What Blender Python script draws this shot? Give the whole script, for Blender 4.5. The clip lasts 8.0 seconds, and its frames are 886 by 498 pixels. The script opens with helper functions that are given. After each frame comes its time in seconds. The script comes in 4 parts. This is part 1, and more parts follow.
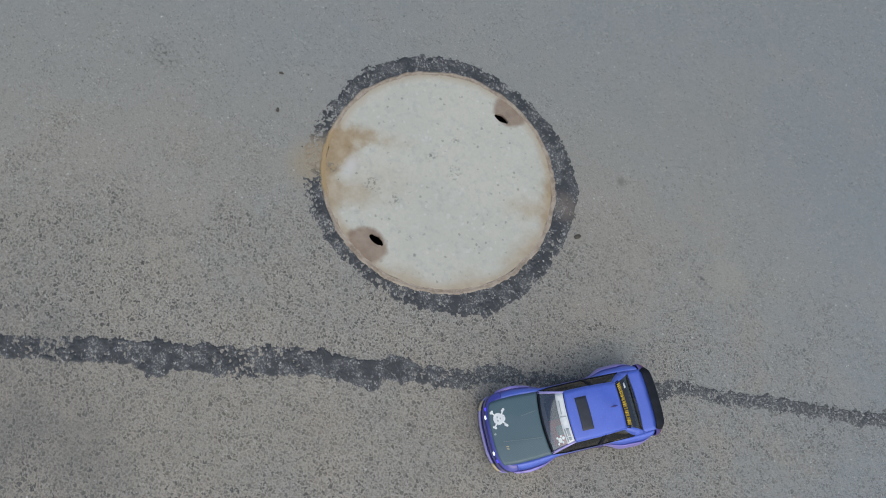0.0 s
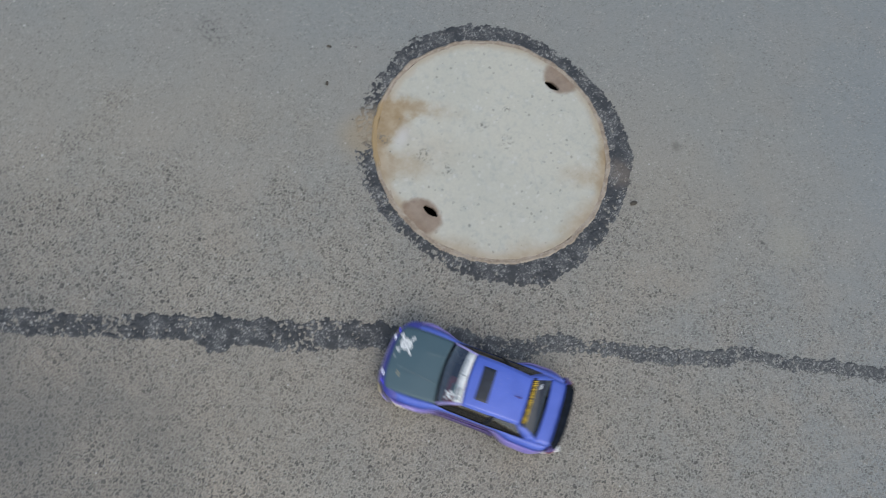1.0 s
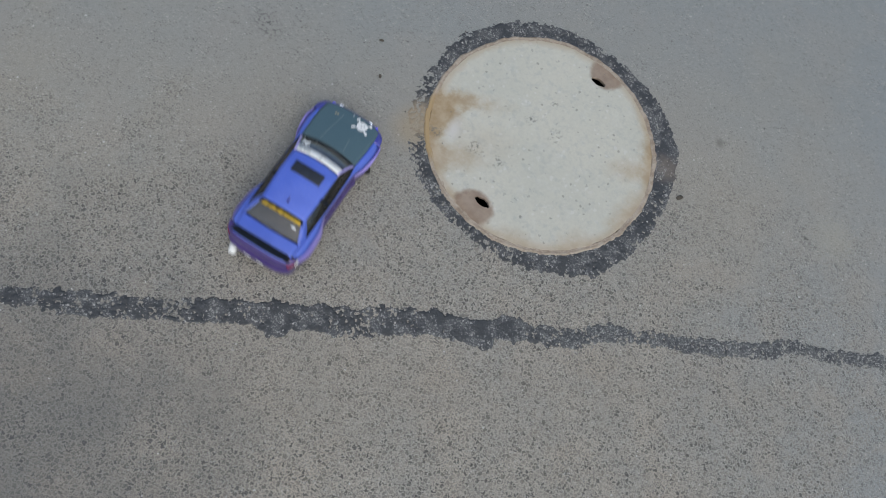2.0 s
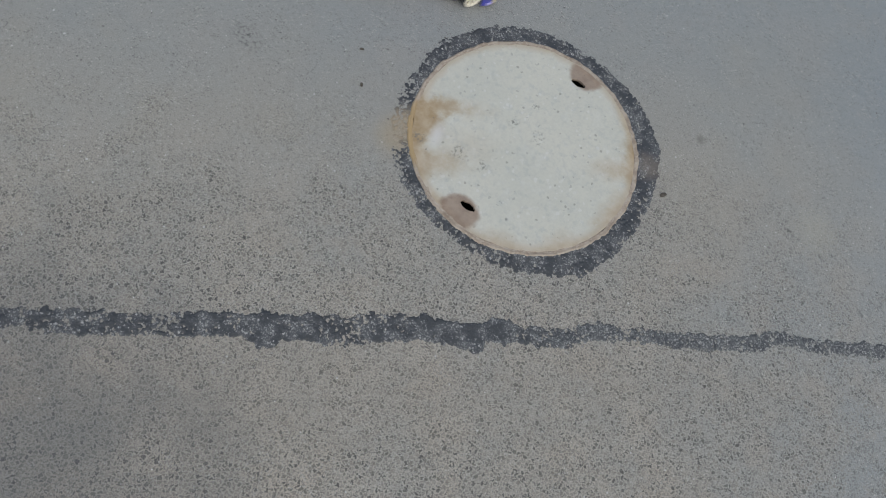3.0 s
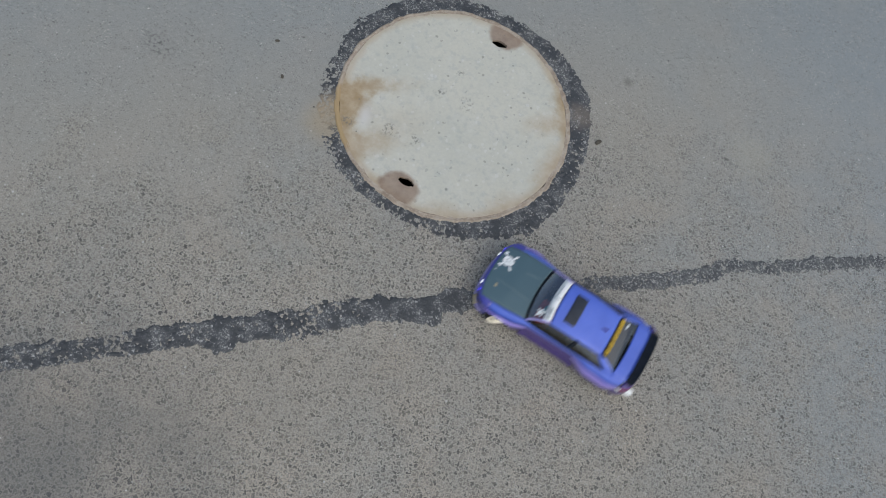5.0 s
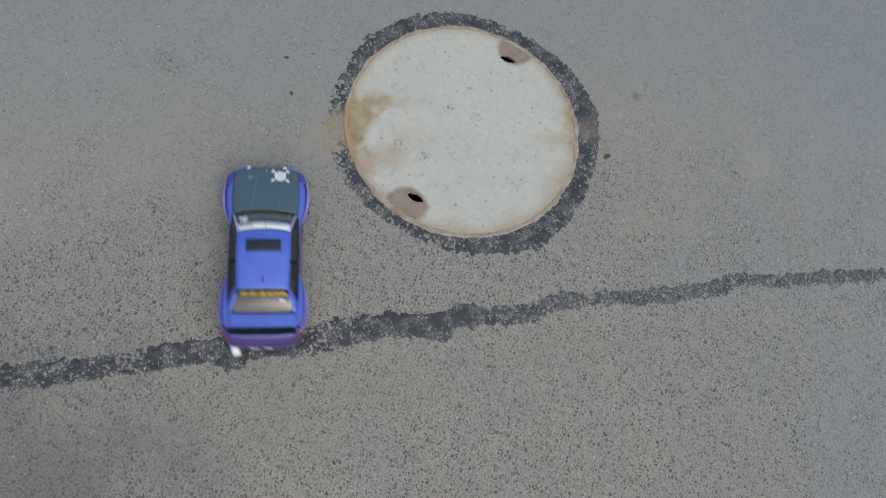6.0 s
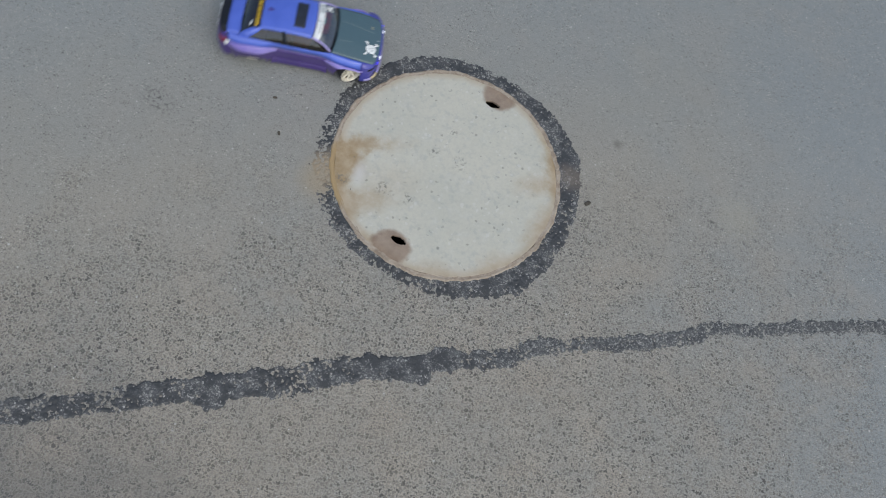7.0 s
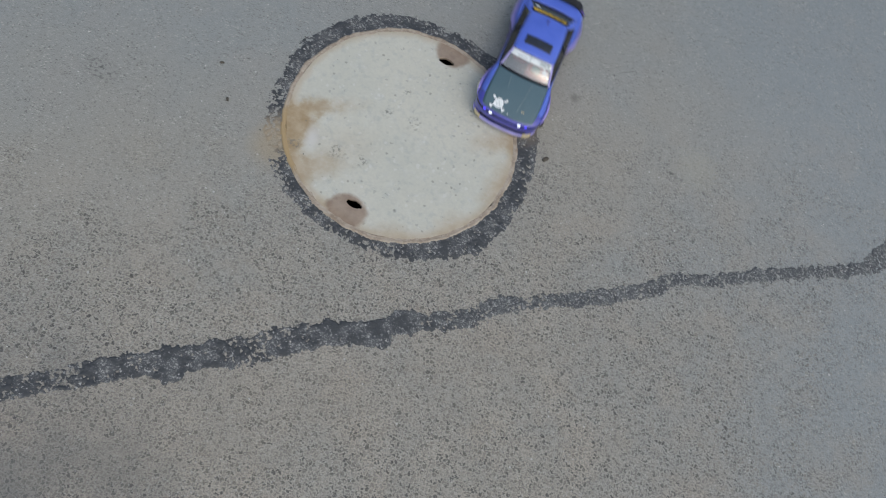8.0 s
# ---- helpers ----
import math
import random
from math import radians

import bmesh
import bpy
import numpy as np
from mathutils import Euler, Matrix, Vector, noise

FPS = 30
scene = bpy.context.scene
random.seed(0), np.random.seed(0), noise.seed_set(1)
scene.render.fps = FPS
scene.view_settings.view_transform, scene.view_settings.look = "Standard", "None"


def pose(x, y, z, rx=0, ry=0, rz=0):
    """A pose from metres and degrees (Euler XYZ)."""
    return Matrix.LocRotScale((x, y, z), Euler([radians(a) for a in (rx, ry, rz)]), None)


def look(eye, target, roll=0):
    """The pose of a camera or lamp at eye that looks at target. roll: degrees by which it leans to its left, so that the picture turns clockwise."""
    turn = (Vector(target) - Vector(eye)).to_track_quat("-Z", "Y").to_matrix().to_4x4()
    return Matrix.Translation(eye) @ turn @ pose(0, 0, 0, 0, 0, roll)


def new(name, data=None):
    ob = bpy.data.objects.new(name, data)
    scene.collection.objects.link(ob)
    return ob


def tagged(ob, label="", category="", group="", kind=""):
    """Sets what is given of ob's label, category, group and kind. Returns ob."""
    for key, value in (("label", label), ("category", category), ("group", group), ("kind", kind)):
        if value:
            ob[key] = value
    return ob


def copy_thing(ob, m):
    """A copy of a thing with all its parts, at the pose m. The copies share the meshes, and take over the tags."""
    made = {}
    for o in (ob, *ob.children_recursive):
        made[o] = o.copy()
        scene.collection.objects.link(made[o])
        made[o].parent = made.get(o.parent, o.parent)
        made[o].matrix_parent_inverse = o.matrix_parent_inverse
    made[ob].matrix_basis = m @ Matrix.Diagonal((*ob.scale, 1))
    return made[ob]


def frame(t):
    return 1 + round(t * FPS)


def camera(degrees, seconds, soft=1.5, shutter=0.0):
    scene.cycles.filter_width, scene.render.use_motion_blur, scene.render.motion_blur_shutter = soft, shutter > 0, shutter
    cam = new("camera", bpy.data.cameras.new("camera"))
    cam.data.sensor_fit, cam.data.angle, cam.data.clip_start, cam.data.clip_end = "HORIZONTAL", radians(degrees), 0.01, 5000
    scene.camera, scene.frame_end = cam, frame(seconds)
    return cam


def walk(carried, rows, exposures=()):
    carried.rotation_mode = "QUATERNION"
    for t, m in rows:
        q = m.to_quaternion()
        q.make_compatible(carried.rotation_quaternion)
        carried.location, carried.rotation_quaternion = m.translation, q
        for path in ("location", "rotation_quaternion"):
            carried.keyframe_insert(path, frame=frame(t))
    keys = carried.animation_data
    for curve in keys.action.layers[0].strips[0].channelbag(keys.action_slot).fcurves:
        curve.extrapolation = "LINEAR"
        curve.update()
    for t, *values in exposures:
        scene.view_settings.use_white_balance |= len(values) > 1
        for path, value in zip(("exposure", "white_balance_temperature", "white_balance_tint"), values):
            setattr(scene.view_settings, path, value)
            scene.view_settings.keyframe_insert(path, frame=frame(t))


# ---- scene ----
cam = camera(58.0, 8.0, soft=0.95, shutter=0.45)

# seconds, eye, target, roll
PATH = [
    (0, (0.0564, -0.8659, 1.7837), (0.0990, -0.1254, -0.0764), 36.00),
    (0.3, (0.0360, -0.8917, 1.7676), (0.0792, -0.1149, -0.0777), 34.83),
    (0.5, (0.0287, -0.8897, 1.7615), (0.0625, -0.1426, -0.0933), 33.70),
    (0.7, (0.0316, -0.8993, 1.7547), (0.0425, -0.1735, -0.1111), 31.80),
    (1, (0.0252, -0.9252, 1.7353), (0.0234, -0.2399, -0.1454), 31.21),
    (1.2, (-0.0013, -0.9568, 1.7298), (0.0061, -0.2729, -0.1490), 32.57),
    (1.5, (-0.0375, -1.0056, 1.7237), (-0.0368, -0.2966, -0.1451), 32.24),
    (1.7, (-0.0512, -1.0315, 1.7167), (-0.0690, -0.3203, -0.1513), 30.77),
    (3, (-0.0478, -1.0553, 1.7189), (-0.0479, -0.3016, -0.1329), 29.80),
    (3.2, (-0.0445, -1.0506, 1.7199), (-0.0410, -0.2960, -0.1320), 29.54),
    (3.5, (-0.0267, -1.0460, 1.7192), (-0.0111, -0.2878, -0.1307), 29.28),
    (3.7, (-0.0118, -1.0435, 1.7197), (0.0162, -0.2839, -0.1317), 29.22),
    (4, (0.0196, -1.0397, 1.7169), (0.0664, -0.2978, -0.1411), 28.80),
    (4.2, (0.0318, -1.0358, 1.7216), (0.0944, -0.3081, -0.1406), 28.61),
    (4.5, (0.0301, -1.0380, 1.7271), (0.1021, -0.3032, -0.1332), 27.35),
    (5.8, (0.0039, -1.0416, 1.7243), (0.0758, -0.2993, -0.1312), 25.95),
    (6, (0.0021, -1.0303, 1.7319), (0.0601, -0.2770, -0.1223), 24.95),
    (6.2, (-0.0078, -1.0201, 1.7378), (0.0493, -0.2541, -0.1111), 25.16),
    (6.5, (-0.0144, -1.0055, 1.7435), (0.0499, -0.2224, -0.0950), 25.91),
    (6.7, (-0.0195, -0.9907, 1.7579), (0.0499, -0.2101, -0.0785), 26.61),
    (7, (-0.0220, -0.9832, 1.7802), (0.0630, -0.1832, -0.0496), 28.04),
    (7.3, (-0.0067, -0.9776, 1.7858), (0.1015, -0.1806, -0.0479), 29.27),
    (7.5, (0.0026, -0.9678, 1.7861), (0.1294, -0.1935, -0.0530), 30.22),
    (7.7, (0.0145, -0.9626, 1.7809), (0.1531, -0.2134, -0.0660), 30.77),
    (8, (0.0326, -0.9501, 1.7788), (0.1951, -0.2277, -0.0787), 31.89),
]
walk(cam, [(t, look(e, g, r)) for t, e, g, r in PATH])

# ---- light: an overcast day ----
world = bpy.data.worlds.new("overcast_sky")
scene.world = world
world.use_nodes = True
wn = world.node_tree.nodes
sky = wn.new("ShaderNodeTexSky")
sky.sky_type = "NISHITA"
sky.sun_disc = False
sky.sun_elevation, sky.sun_rotation = radians(55), radians(137)
sky.dust_density, sky.ozone_density = 3.0, 1.0
wn["Background"].inputs["Strength"].default_value = 0.149
world.node_tree.links.new(sky.outputs["Color"], wn["Background"].inputs["Color"])
sun_data = bpy.data.lights.new("sun", "SUN")
sun_data.energy, sun_data.angle, sun_data.color = 1.1, radians(110), (0.957, 1.0, 0.930)
sun = new("sun", sun_data)
sun.matrix_world = look((2.7, -2.9, 5.6), (0, 0, 0))
scene.view_settings.exposure = -0.06


# ---- materials ----
class Nodes:
    """A small wrapper for a material's node tree."""

    def __init__(self, name):
        self.mat = bpy.data.materials.new(name)
        self.mat.use_nodes = True
        self.tree = self.mat.node_tree
        self.bsdf = self.tree.nodes["Principled BSDF"]
        self.out = self.tree.nodes["Material Output"]
        self.coord = self.add("ShaderNodeTexCoord").outputs["Object"]

    def add(self, kind):
        return self.tree.nodes.new(kind)

    def link(self, a, b):
        self.tree.links.new(a, b)

    def put(self, socket, value):
        if hasattr(value, "is_output"):
            self.link(value, socket)
        else:
            socket.default_value = value

    def noise(self, scale, detail=3.0, rough=0.55, offset=(0, 0, 0)):
        m = self.add("ShaderNodeMapping")
        m.inputs["Location"].default_value = offset
        self.link(self.coord, m.inputs["Vector"])
        n = self.add("ShaderNodeTexNoise")
        n.inputs["Scale"].default_value, n.inputs["Detail"].default_value, n.inputs["Roughness"].default_value = scale, detail, rough
        self.link(m.outputs[0], n.inputs["Vector"])
        return n.outputs["Fac"]

    def voronoi(self, scale, out="Distance"):
        n = self.add("ShaderNodeTexVoronoi")
        n.inputs["Scale"].default_value = scale
        self.link(self.coord, n.inputs["Vector"])
        return n.outputs[out]

    def blobs(self, scale, small, large, soft=0.08, warp=0.006, offset=0.0):
        """Irregular stone outlines: 1 inside a stone, and two random numbers for each stone."""
        bend = self.add("ShaderNodeTexNoise")
        bend.inputs["Scale"].default_value, bend.inputs["Detail"].default_value = scale * 1.3, 2
        self.link(self.coord, bend.inputs["Vector"])
        push = self.add("ShaderNodeVectorMath")
        push.operation = "MULTIPLY_ADD"
        self.link(bend.outputs["Color"], push.inputs[0])
        push.inputs[1].default_value = (warp, warp, 0)
        shift = self.add("ShaderNodeVectorMath")
        self.link(self.coord, shift.inputs[0])
        shift.inputs[1].default_value = (offset, offset * 0.7, 0)
        self.link(shift.outputs[0], push.inputs[2])
        cells = self.add("ShaderNodeTexVoronoi")
        cells.voronoi_dimensions = "2D"
        cells.inputs["Scale"].default_value = scale
        self.link(push.outputs[0], cells.inputs["Vector"])
        rand = self.add("ShaderNodeSeparateColor")
        self.link(cells.outputs["Color"], rand.inputs[0])
        radius = self.step(rand.outputs[2], 0.0, 1.0, small, large)
        inside = self.step(self.math("SUBTRACT", radius, cells.outputs["Distance"]), 0.0, soft)
        return inside, rand.outputs[0], rand.outputs[1], push.outputs[0]

    def joints(self, where, scale):
        """How far a point lies from the joint between two stones, in stones."""
        net = self.add("ShaderNodeTexVoronoi")
        net.voronoi_dimensions, net.feature = "2D", "DISTANCE_TO_EDGE"
        net.inputs["Scale"].default_value = scale
        self.link(where, net.inputs["Vector"])
        return net.outputs["Distance"]

    def step(self, value, low, high, a=0.0, b=1.0):
        n = self.add("ShaderNodeMapRange")
        n.interpolation_type = "SMOOTHSTEP"
        for key, v in (("Value", value), ("From Min", low), ("From Max", high), ("To Min", a), ("To Max", b)):
            self.put(n.inputs[key], v)
        return n.outputs[0]

    def math(self, op, a, b=0.0):
        n = self.add("ShaderNodeMath")
        n.operation = op
        self.put(n.inputs[0], a)
        self.put(n.inputs[1], b)
        return n.outputs[0]

    def mix(self, fac, a, b, blend="MIX"):
        n = self.add("ShaderNodeMix")
        n.data_type, n.blend_type = "RGBA", blend
        for i, v in ((0, fac), (6, a), (7, b)):
            self.put(n.inputs[i], (*v, 1) if isinstance(v, tuple) and len(v) == 3 else v)
        return n.outputs[2]

    def near(self, x, y, inner, outer, wobble=None, amount=0.0, sx=1.0, sy=1.0, turn=0.0):
        """1 within inner metres of (x, y), fading to 0 at outer; the edge wobbles with a noise."""
        m = self.add("ShaderNodeMapping")
        m.vector_type = "TEXTURE"
        m.inputs["Location"].default_value = (x, y, 0)
        m.inputs["Rotation"].default_value = (0, 0, radians(turn))
        m.inputs["Scale"].default_value = (sx, sy, 1)
        self.link(self.coord, m.inputs["Vector"])
        length = self.add("ShaderNodeVectorMath")
        length.operation = "LENGTH"
        self.link(m.outputs[0], length.inputs[0])
        d = length.outputs["Value"]
        if wobble is not None:
            d = self.math("ADD", d, self.math("MULTIPLY", self.math("SUBTRACT", wobble, 0.5), amount))
        return self.step(d, inner, outer, 1.0, 0.0)

    def bump(self, height, strength, distance):
        n = self.add("ShaderNodeBump")
        n.inputs["Strength"].default_value, n.inputs["Distance"].default_value = strength, distance
        self.link(height, n.inputs["Height"])
        self.link(n.outputs[0], self.bsdf.inputs["Normal"])

    def done(self, colour, rough=0.5, metal=0.0, **other):
        self.put(self.bsdf.inputs["Base Color"], (*colour, 1) if isinstance(colour, tuple) else colour)
        self.put(self.bsdf.inputs["Roughness"], rough)
        self.put(self.bsdf.inputs["Metallic"], metal)
        for key, v in other.items():
            self.put(self.bsdf.inputs[key.replace("_", " ")], v)
        return self.mat


def asphalt_material():
    n = Nodes("worn_asphalt")
    big, mid = n.noise(1.1, 4, 0.6), n.noise(6, 5, 0.6)
    stone, fine, grain = n.noise(118, 2.5, 0.6), n.noise(260, 2.5, 0.6, (3, 1, 2)), n.noise(520, 2, 0.6, (9, 4, 2))
    # the old coarse surfacing on one side of the joint, a smoother one on the other
    rot = n.add("ShaderNodeMapping")
    rot.vector_type = "TEXTURE"
    rot.inputs["Location"].default_value = (-0.731, -0.952, 0)
    rot.inputs["Rotation"].default_value = (0, 0, radians(28.1))
    n.link(n.coord, rot.inputs["Vector"])
    split = n.add("ShaderNodeSeparateXYZ")
    n.link(rot.outputs[0], split.inputs[0])
    across = n.math("ADD", split.outputs["Y"], n.math("MULTIPLY", n.math("SUBTRACT", mid, 0.5), 0.8))
    along = n.math("ADD", split.outputs["X"], n.math("MULTIPLY", n.math("SUBTRACT", big, 0.5), 0.8))
    coarse = n.math("MULTIPLY", n.step(across, -0.05, 0.75, 1.0, 0.24), n.step(along, 1.0, 2.6, 1.0, 0.5))
    cool = n.math("MAXIMUM", n.step(along, 1.2, 2.5), n.math("MULTIPLY", n.step(across, 0.2, 1.2), 0.8))
    binder = n.mix(cool, n.mix(n.step(big, 0.35, 0.65), (0.262, 0.250, 0.208), (0.226, 0.246, 0.234)), (0.208, 0.233, 0.237))
    warm = n.mix(n.math("MULTIPLY", n.step(mid, 0.45, 0.7), coarse), binder, (0.318, 0.272, 0.212))
    # dark rounded chips set in pale fines, with smaller ones between them
    patchy = n.step(n.noise(9, 5, 0.6, (1, 8, 3)), 0.3, 0.7, 0.55, 1.0)
    share = n.math("MULTIPLY", coarse, patchy)
    inside, pick, tone, where = n.blobs(116, 0.30, 0.56, 0.16, 0.015)
    gap = n.math("ADD", n.joints(where, 116), n.math("MULTIPLY", n.math("SUBTRACT", fine, 0.5), 0.55))
    amount = n.math("MULTIPLY", n.step(gap, 0.08, 0.22), n.step(share, 0.15, 0.72))
    body = n.mix(n.step(n.math("ADD", pick, n.math("SUBTRACT", stone, 0.5)), 0.15, 0.85), (0.058, 0.055, 0.048), (0.220, 0.202, 0.166))
    c = n.mix(n.math("MULTIPLY", share, 0.80), warm, n.mix(cool, (0.415, 0.379, 0.310), (0.340, 0.364, 0.355)))
    c = n.mix(n.math("MULTIPLY", amount, n.step(tone, 0.0, 1.0, 0.6, 0.97)), c, body)
    small_in, pick2, tone2, _ = n.blobs(205, 0.26, 0.46, 0.12, 0.004, 3.1)
    loose = n.step(n.noise(16, 4, 0.6, (4, 2, 7)), 0.35, 0.65, 0.42, 1.0)
    dark2 = n.math("MULTIPLY", n.math("MULTIPLY", small_in, n.step(pick2, 0.34, 0.26)), n.math("MULTIPLY", loose, n.step(coarse, 0.1, 1.0, 0.75, 0.8)))
    c = n.mix(dark2, c, (0.105, 0.103, 0.094))
    pale2 = n.math("MULTIPLY", n.math("MULTIPLY", small_in, n.step(pick2, 0.74, 0.80)), n.math("MULTIPLY", loose, n.step(coarse, 0.1, 1.0, 0.80, 0.85)))
    c = n.mix(pale2, c, n.mix(tone2, (0.34, 0.34, 0.31), (0.47, 0.455, 0.40)))
    c = n.mix(n.math("MULTIPLY", n.step(grain, 0.50, 0.66), 0.40), c, (0.39, 0.40, 0.38))
    c = n.mix(n.math("MULTIPLY", n.step(grain, 0.48, 0.34), 0.42), c, (0.105, 0.105, 0.096))
    chip_in, pick3, _, _ = n.blobs(70, 0.10, 0.20, 0.05, 0.004, 7.7)
    c = n.mix(n.math("MULTIPLY", n.math("MULTIPLY", chip_in, n.step(pick3, 0.985, 0.99)), 0.8), c, (0.48, 0.48, 0.45))
    c = n.mix(n.math("MULTIPLY", n.math("MULTIPLY", chip_in, n.step(pick3, 0.022, 0.016)), 0.7), c, (0.075, 0.074, 0.068))
    c = n.mix(n.math("MULTIPLY", n.step(n.noise(14, 6, 0.7, (7, 3, 0)), 0.6, 0.78), 0.3), c, (0.13, 0.13, 0.12))
    # pale dusty patch, sand washed out from the cover's edge, a broad darker corner
    c = n.mix(n.math("MULTIPLY", n.near(0.765, 0.203, 0.02, 0.09, stone, 0.15), 0.4), c, (0.34, 0.325, 0.265))
    c = n.mix(n.math("MULTIPLY", n.near(-0.275, -0.155, 0.02, 0.085, mid, 0.06), 0.55), c, (0.34, 0.275, 0.175))
    c = n.mix(n.math("MULTIPLY", n.near(-0.12, -0.76, 0.05, 0.5, big, 0.4, 3.0, 0.35, 28), 0.22), c, (0.30, 0.27, 0.22))
    c = n.mix(n.math("MULTIPLY", n.near(0.396, 0.2755, 0.004, 0.02, stone, 0.02), 0.45), c, (0.11, 0.105, 0.09))
    flecks = n.step(stone, 0.50, 0.40)
    for x, y, o, sx, turn in ((-0.722, -0.127, 0.045, 1.6, -20), (-0.528, -0.922, 0.030, 1.8, 28), (0.70, 0.16, 0.03, 1.0, 0)):
        c = n.mix(n.math("MULTIPLY", n.math("MULTIPLY", n.near(x, y, 0.0, o, mid, 0.02, sx, 1.0, turn), flecks), 0.8), c, (0.075, 0.075, 0.072))
    c = n.mix(n.math("MULTIPLY", n.near(-0.60, -1.25, 0.05, 0.75, mid, 0.7), 0.5), c, (0.085, 0.09, 0.09))
    n.bump(n.math("ADD", n.math("MULTIPLY", n.math("SUBTRACT", n.math("ADD", pale2, 1.0), amount), 0.5), n.math("MULTIPLY", fine, 0.6)), 0.6, 0.0022)
    return n.done(c, 0.88)


def tar_material():
    n = Nodes("weathered_tar")
    a, b, g = n.noise(24, 5, 0.6), n.noise(150, 3, 0.6, (2, 5, 1)), n.noise(330, 2, 0.55)
    c = n.mix(n.step(a, 0.40, 0.62), (0.038, 0.042, 0.045), (0.076, 0.081, 0.083))
    worn = n.step(a, 0.42, 0.57, 0.08, 1.0)
    # the narrow end of the joint is worn down to the stone
    rot = n.add("ShaderNodeMapping")
    rot.vector_type = "TEXTURE"
    rot.inputs["Location"].default_value = (-0.731, -0.952, 0)
    rot.inputs["Rotation"].default_value = (0, 0, radians(28.1))
    n.link(n.coord, rot.inputs["Vector"])
    split = n.add("ShaderNodeSeparateXYZ")
    n.link(rot.outputs[0], split.inputs[0])
    ribbon = n.step(n.math("ABSOLUTE", split.outputs["Y"]), 0.07, 0.09, 1.0, 0.0)
    bare = n.math("MULTIPLY", n.step(n.math("ADD", split.outputs["X"], n.math("MULTIPLY", n.math("SUBTRACT", a, 0.5), 0.5)), 1.02, 1.14), ribbon)
    worn = n.math("MAXIMUM", worn, n.math("MULTIPLY", bare, 0.95))
    c = n.mix(n.math("MULTIPLY", n.math("MULTIPLY", bare, n.step(a, 0.35, 0.6, 0.3, 1.0)), 0.6), c, (0.092, 0.099, 0.097))
    # stones that show through, crisp and uneven
    grit_in, pick, tone, _ = n.blobs(215, 0.20, 0.50, 0.08, 0.010)
    shown = n.math("MULTIPLY", grit_in, n.step(n.math("SUBTRACT", n.math("ADD", n.math("MULTIPLY", worn, 0.55), 0.05), pick), -0.02, 0.03))
    c = n.mix(n.math("MULTIPLY", shown, 0.9), c, n.mix(tone, (0.10, 0.105, 0.105), (0.40, 0.40, 0.375)))
    c = n.mix(n.math("MULTIPLY", n.math("MULTIPLY", n.step(g, 0.56, 0.62), worn), 0.6), c, (0.27, 0.27, 0.255))
    lump_in, pick_l, _, _ = n.blobs(75, 0.3, 0.5, 0.1, 0.01, 2.3)
    c = n.mix(n.math("MULTIPLY", n.math("MULTIPLY", lump_in, n.step(pick_l, 0.3, 0.25)), 0.6), c, (0.036, 0.039, 0.042))
    c = n.mix(n.near(-0.29, -0.13, 0.015, 0.075, a, 0.06), c, (0.29, 0.24, 0.165))
    c = n.mix(n.math("MULTIPLY", n.near(0.30, 0.12, 0.01, 0.05, a, 0.06), 0.35), c, (0.28, 0.23, 0.18))
    n.bump(n.math("ADD", b, n.math("MULTIPLY", g, 0.5)), 0.6, 0.0015)
    return n.done(c, n.step(a, 0.3, 0.7, 0.5, 0.75))


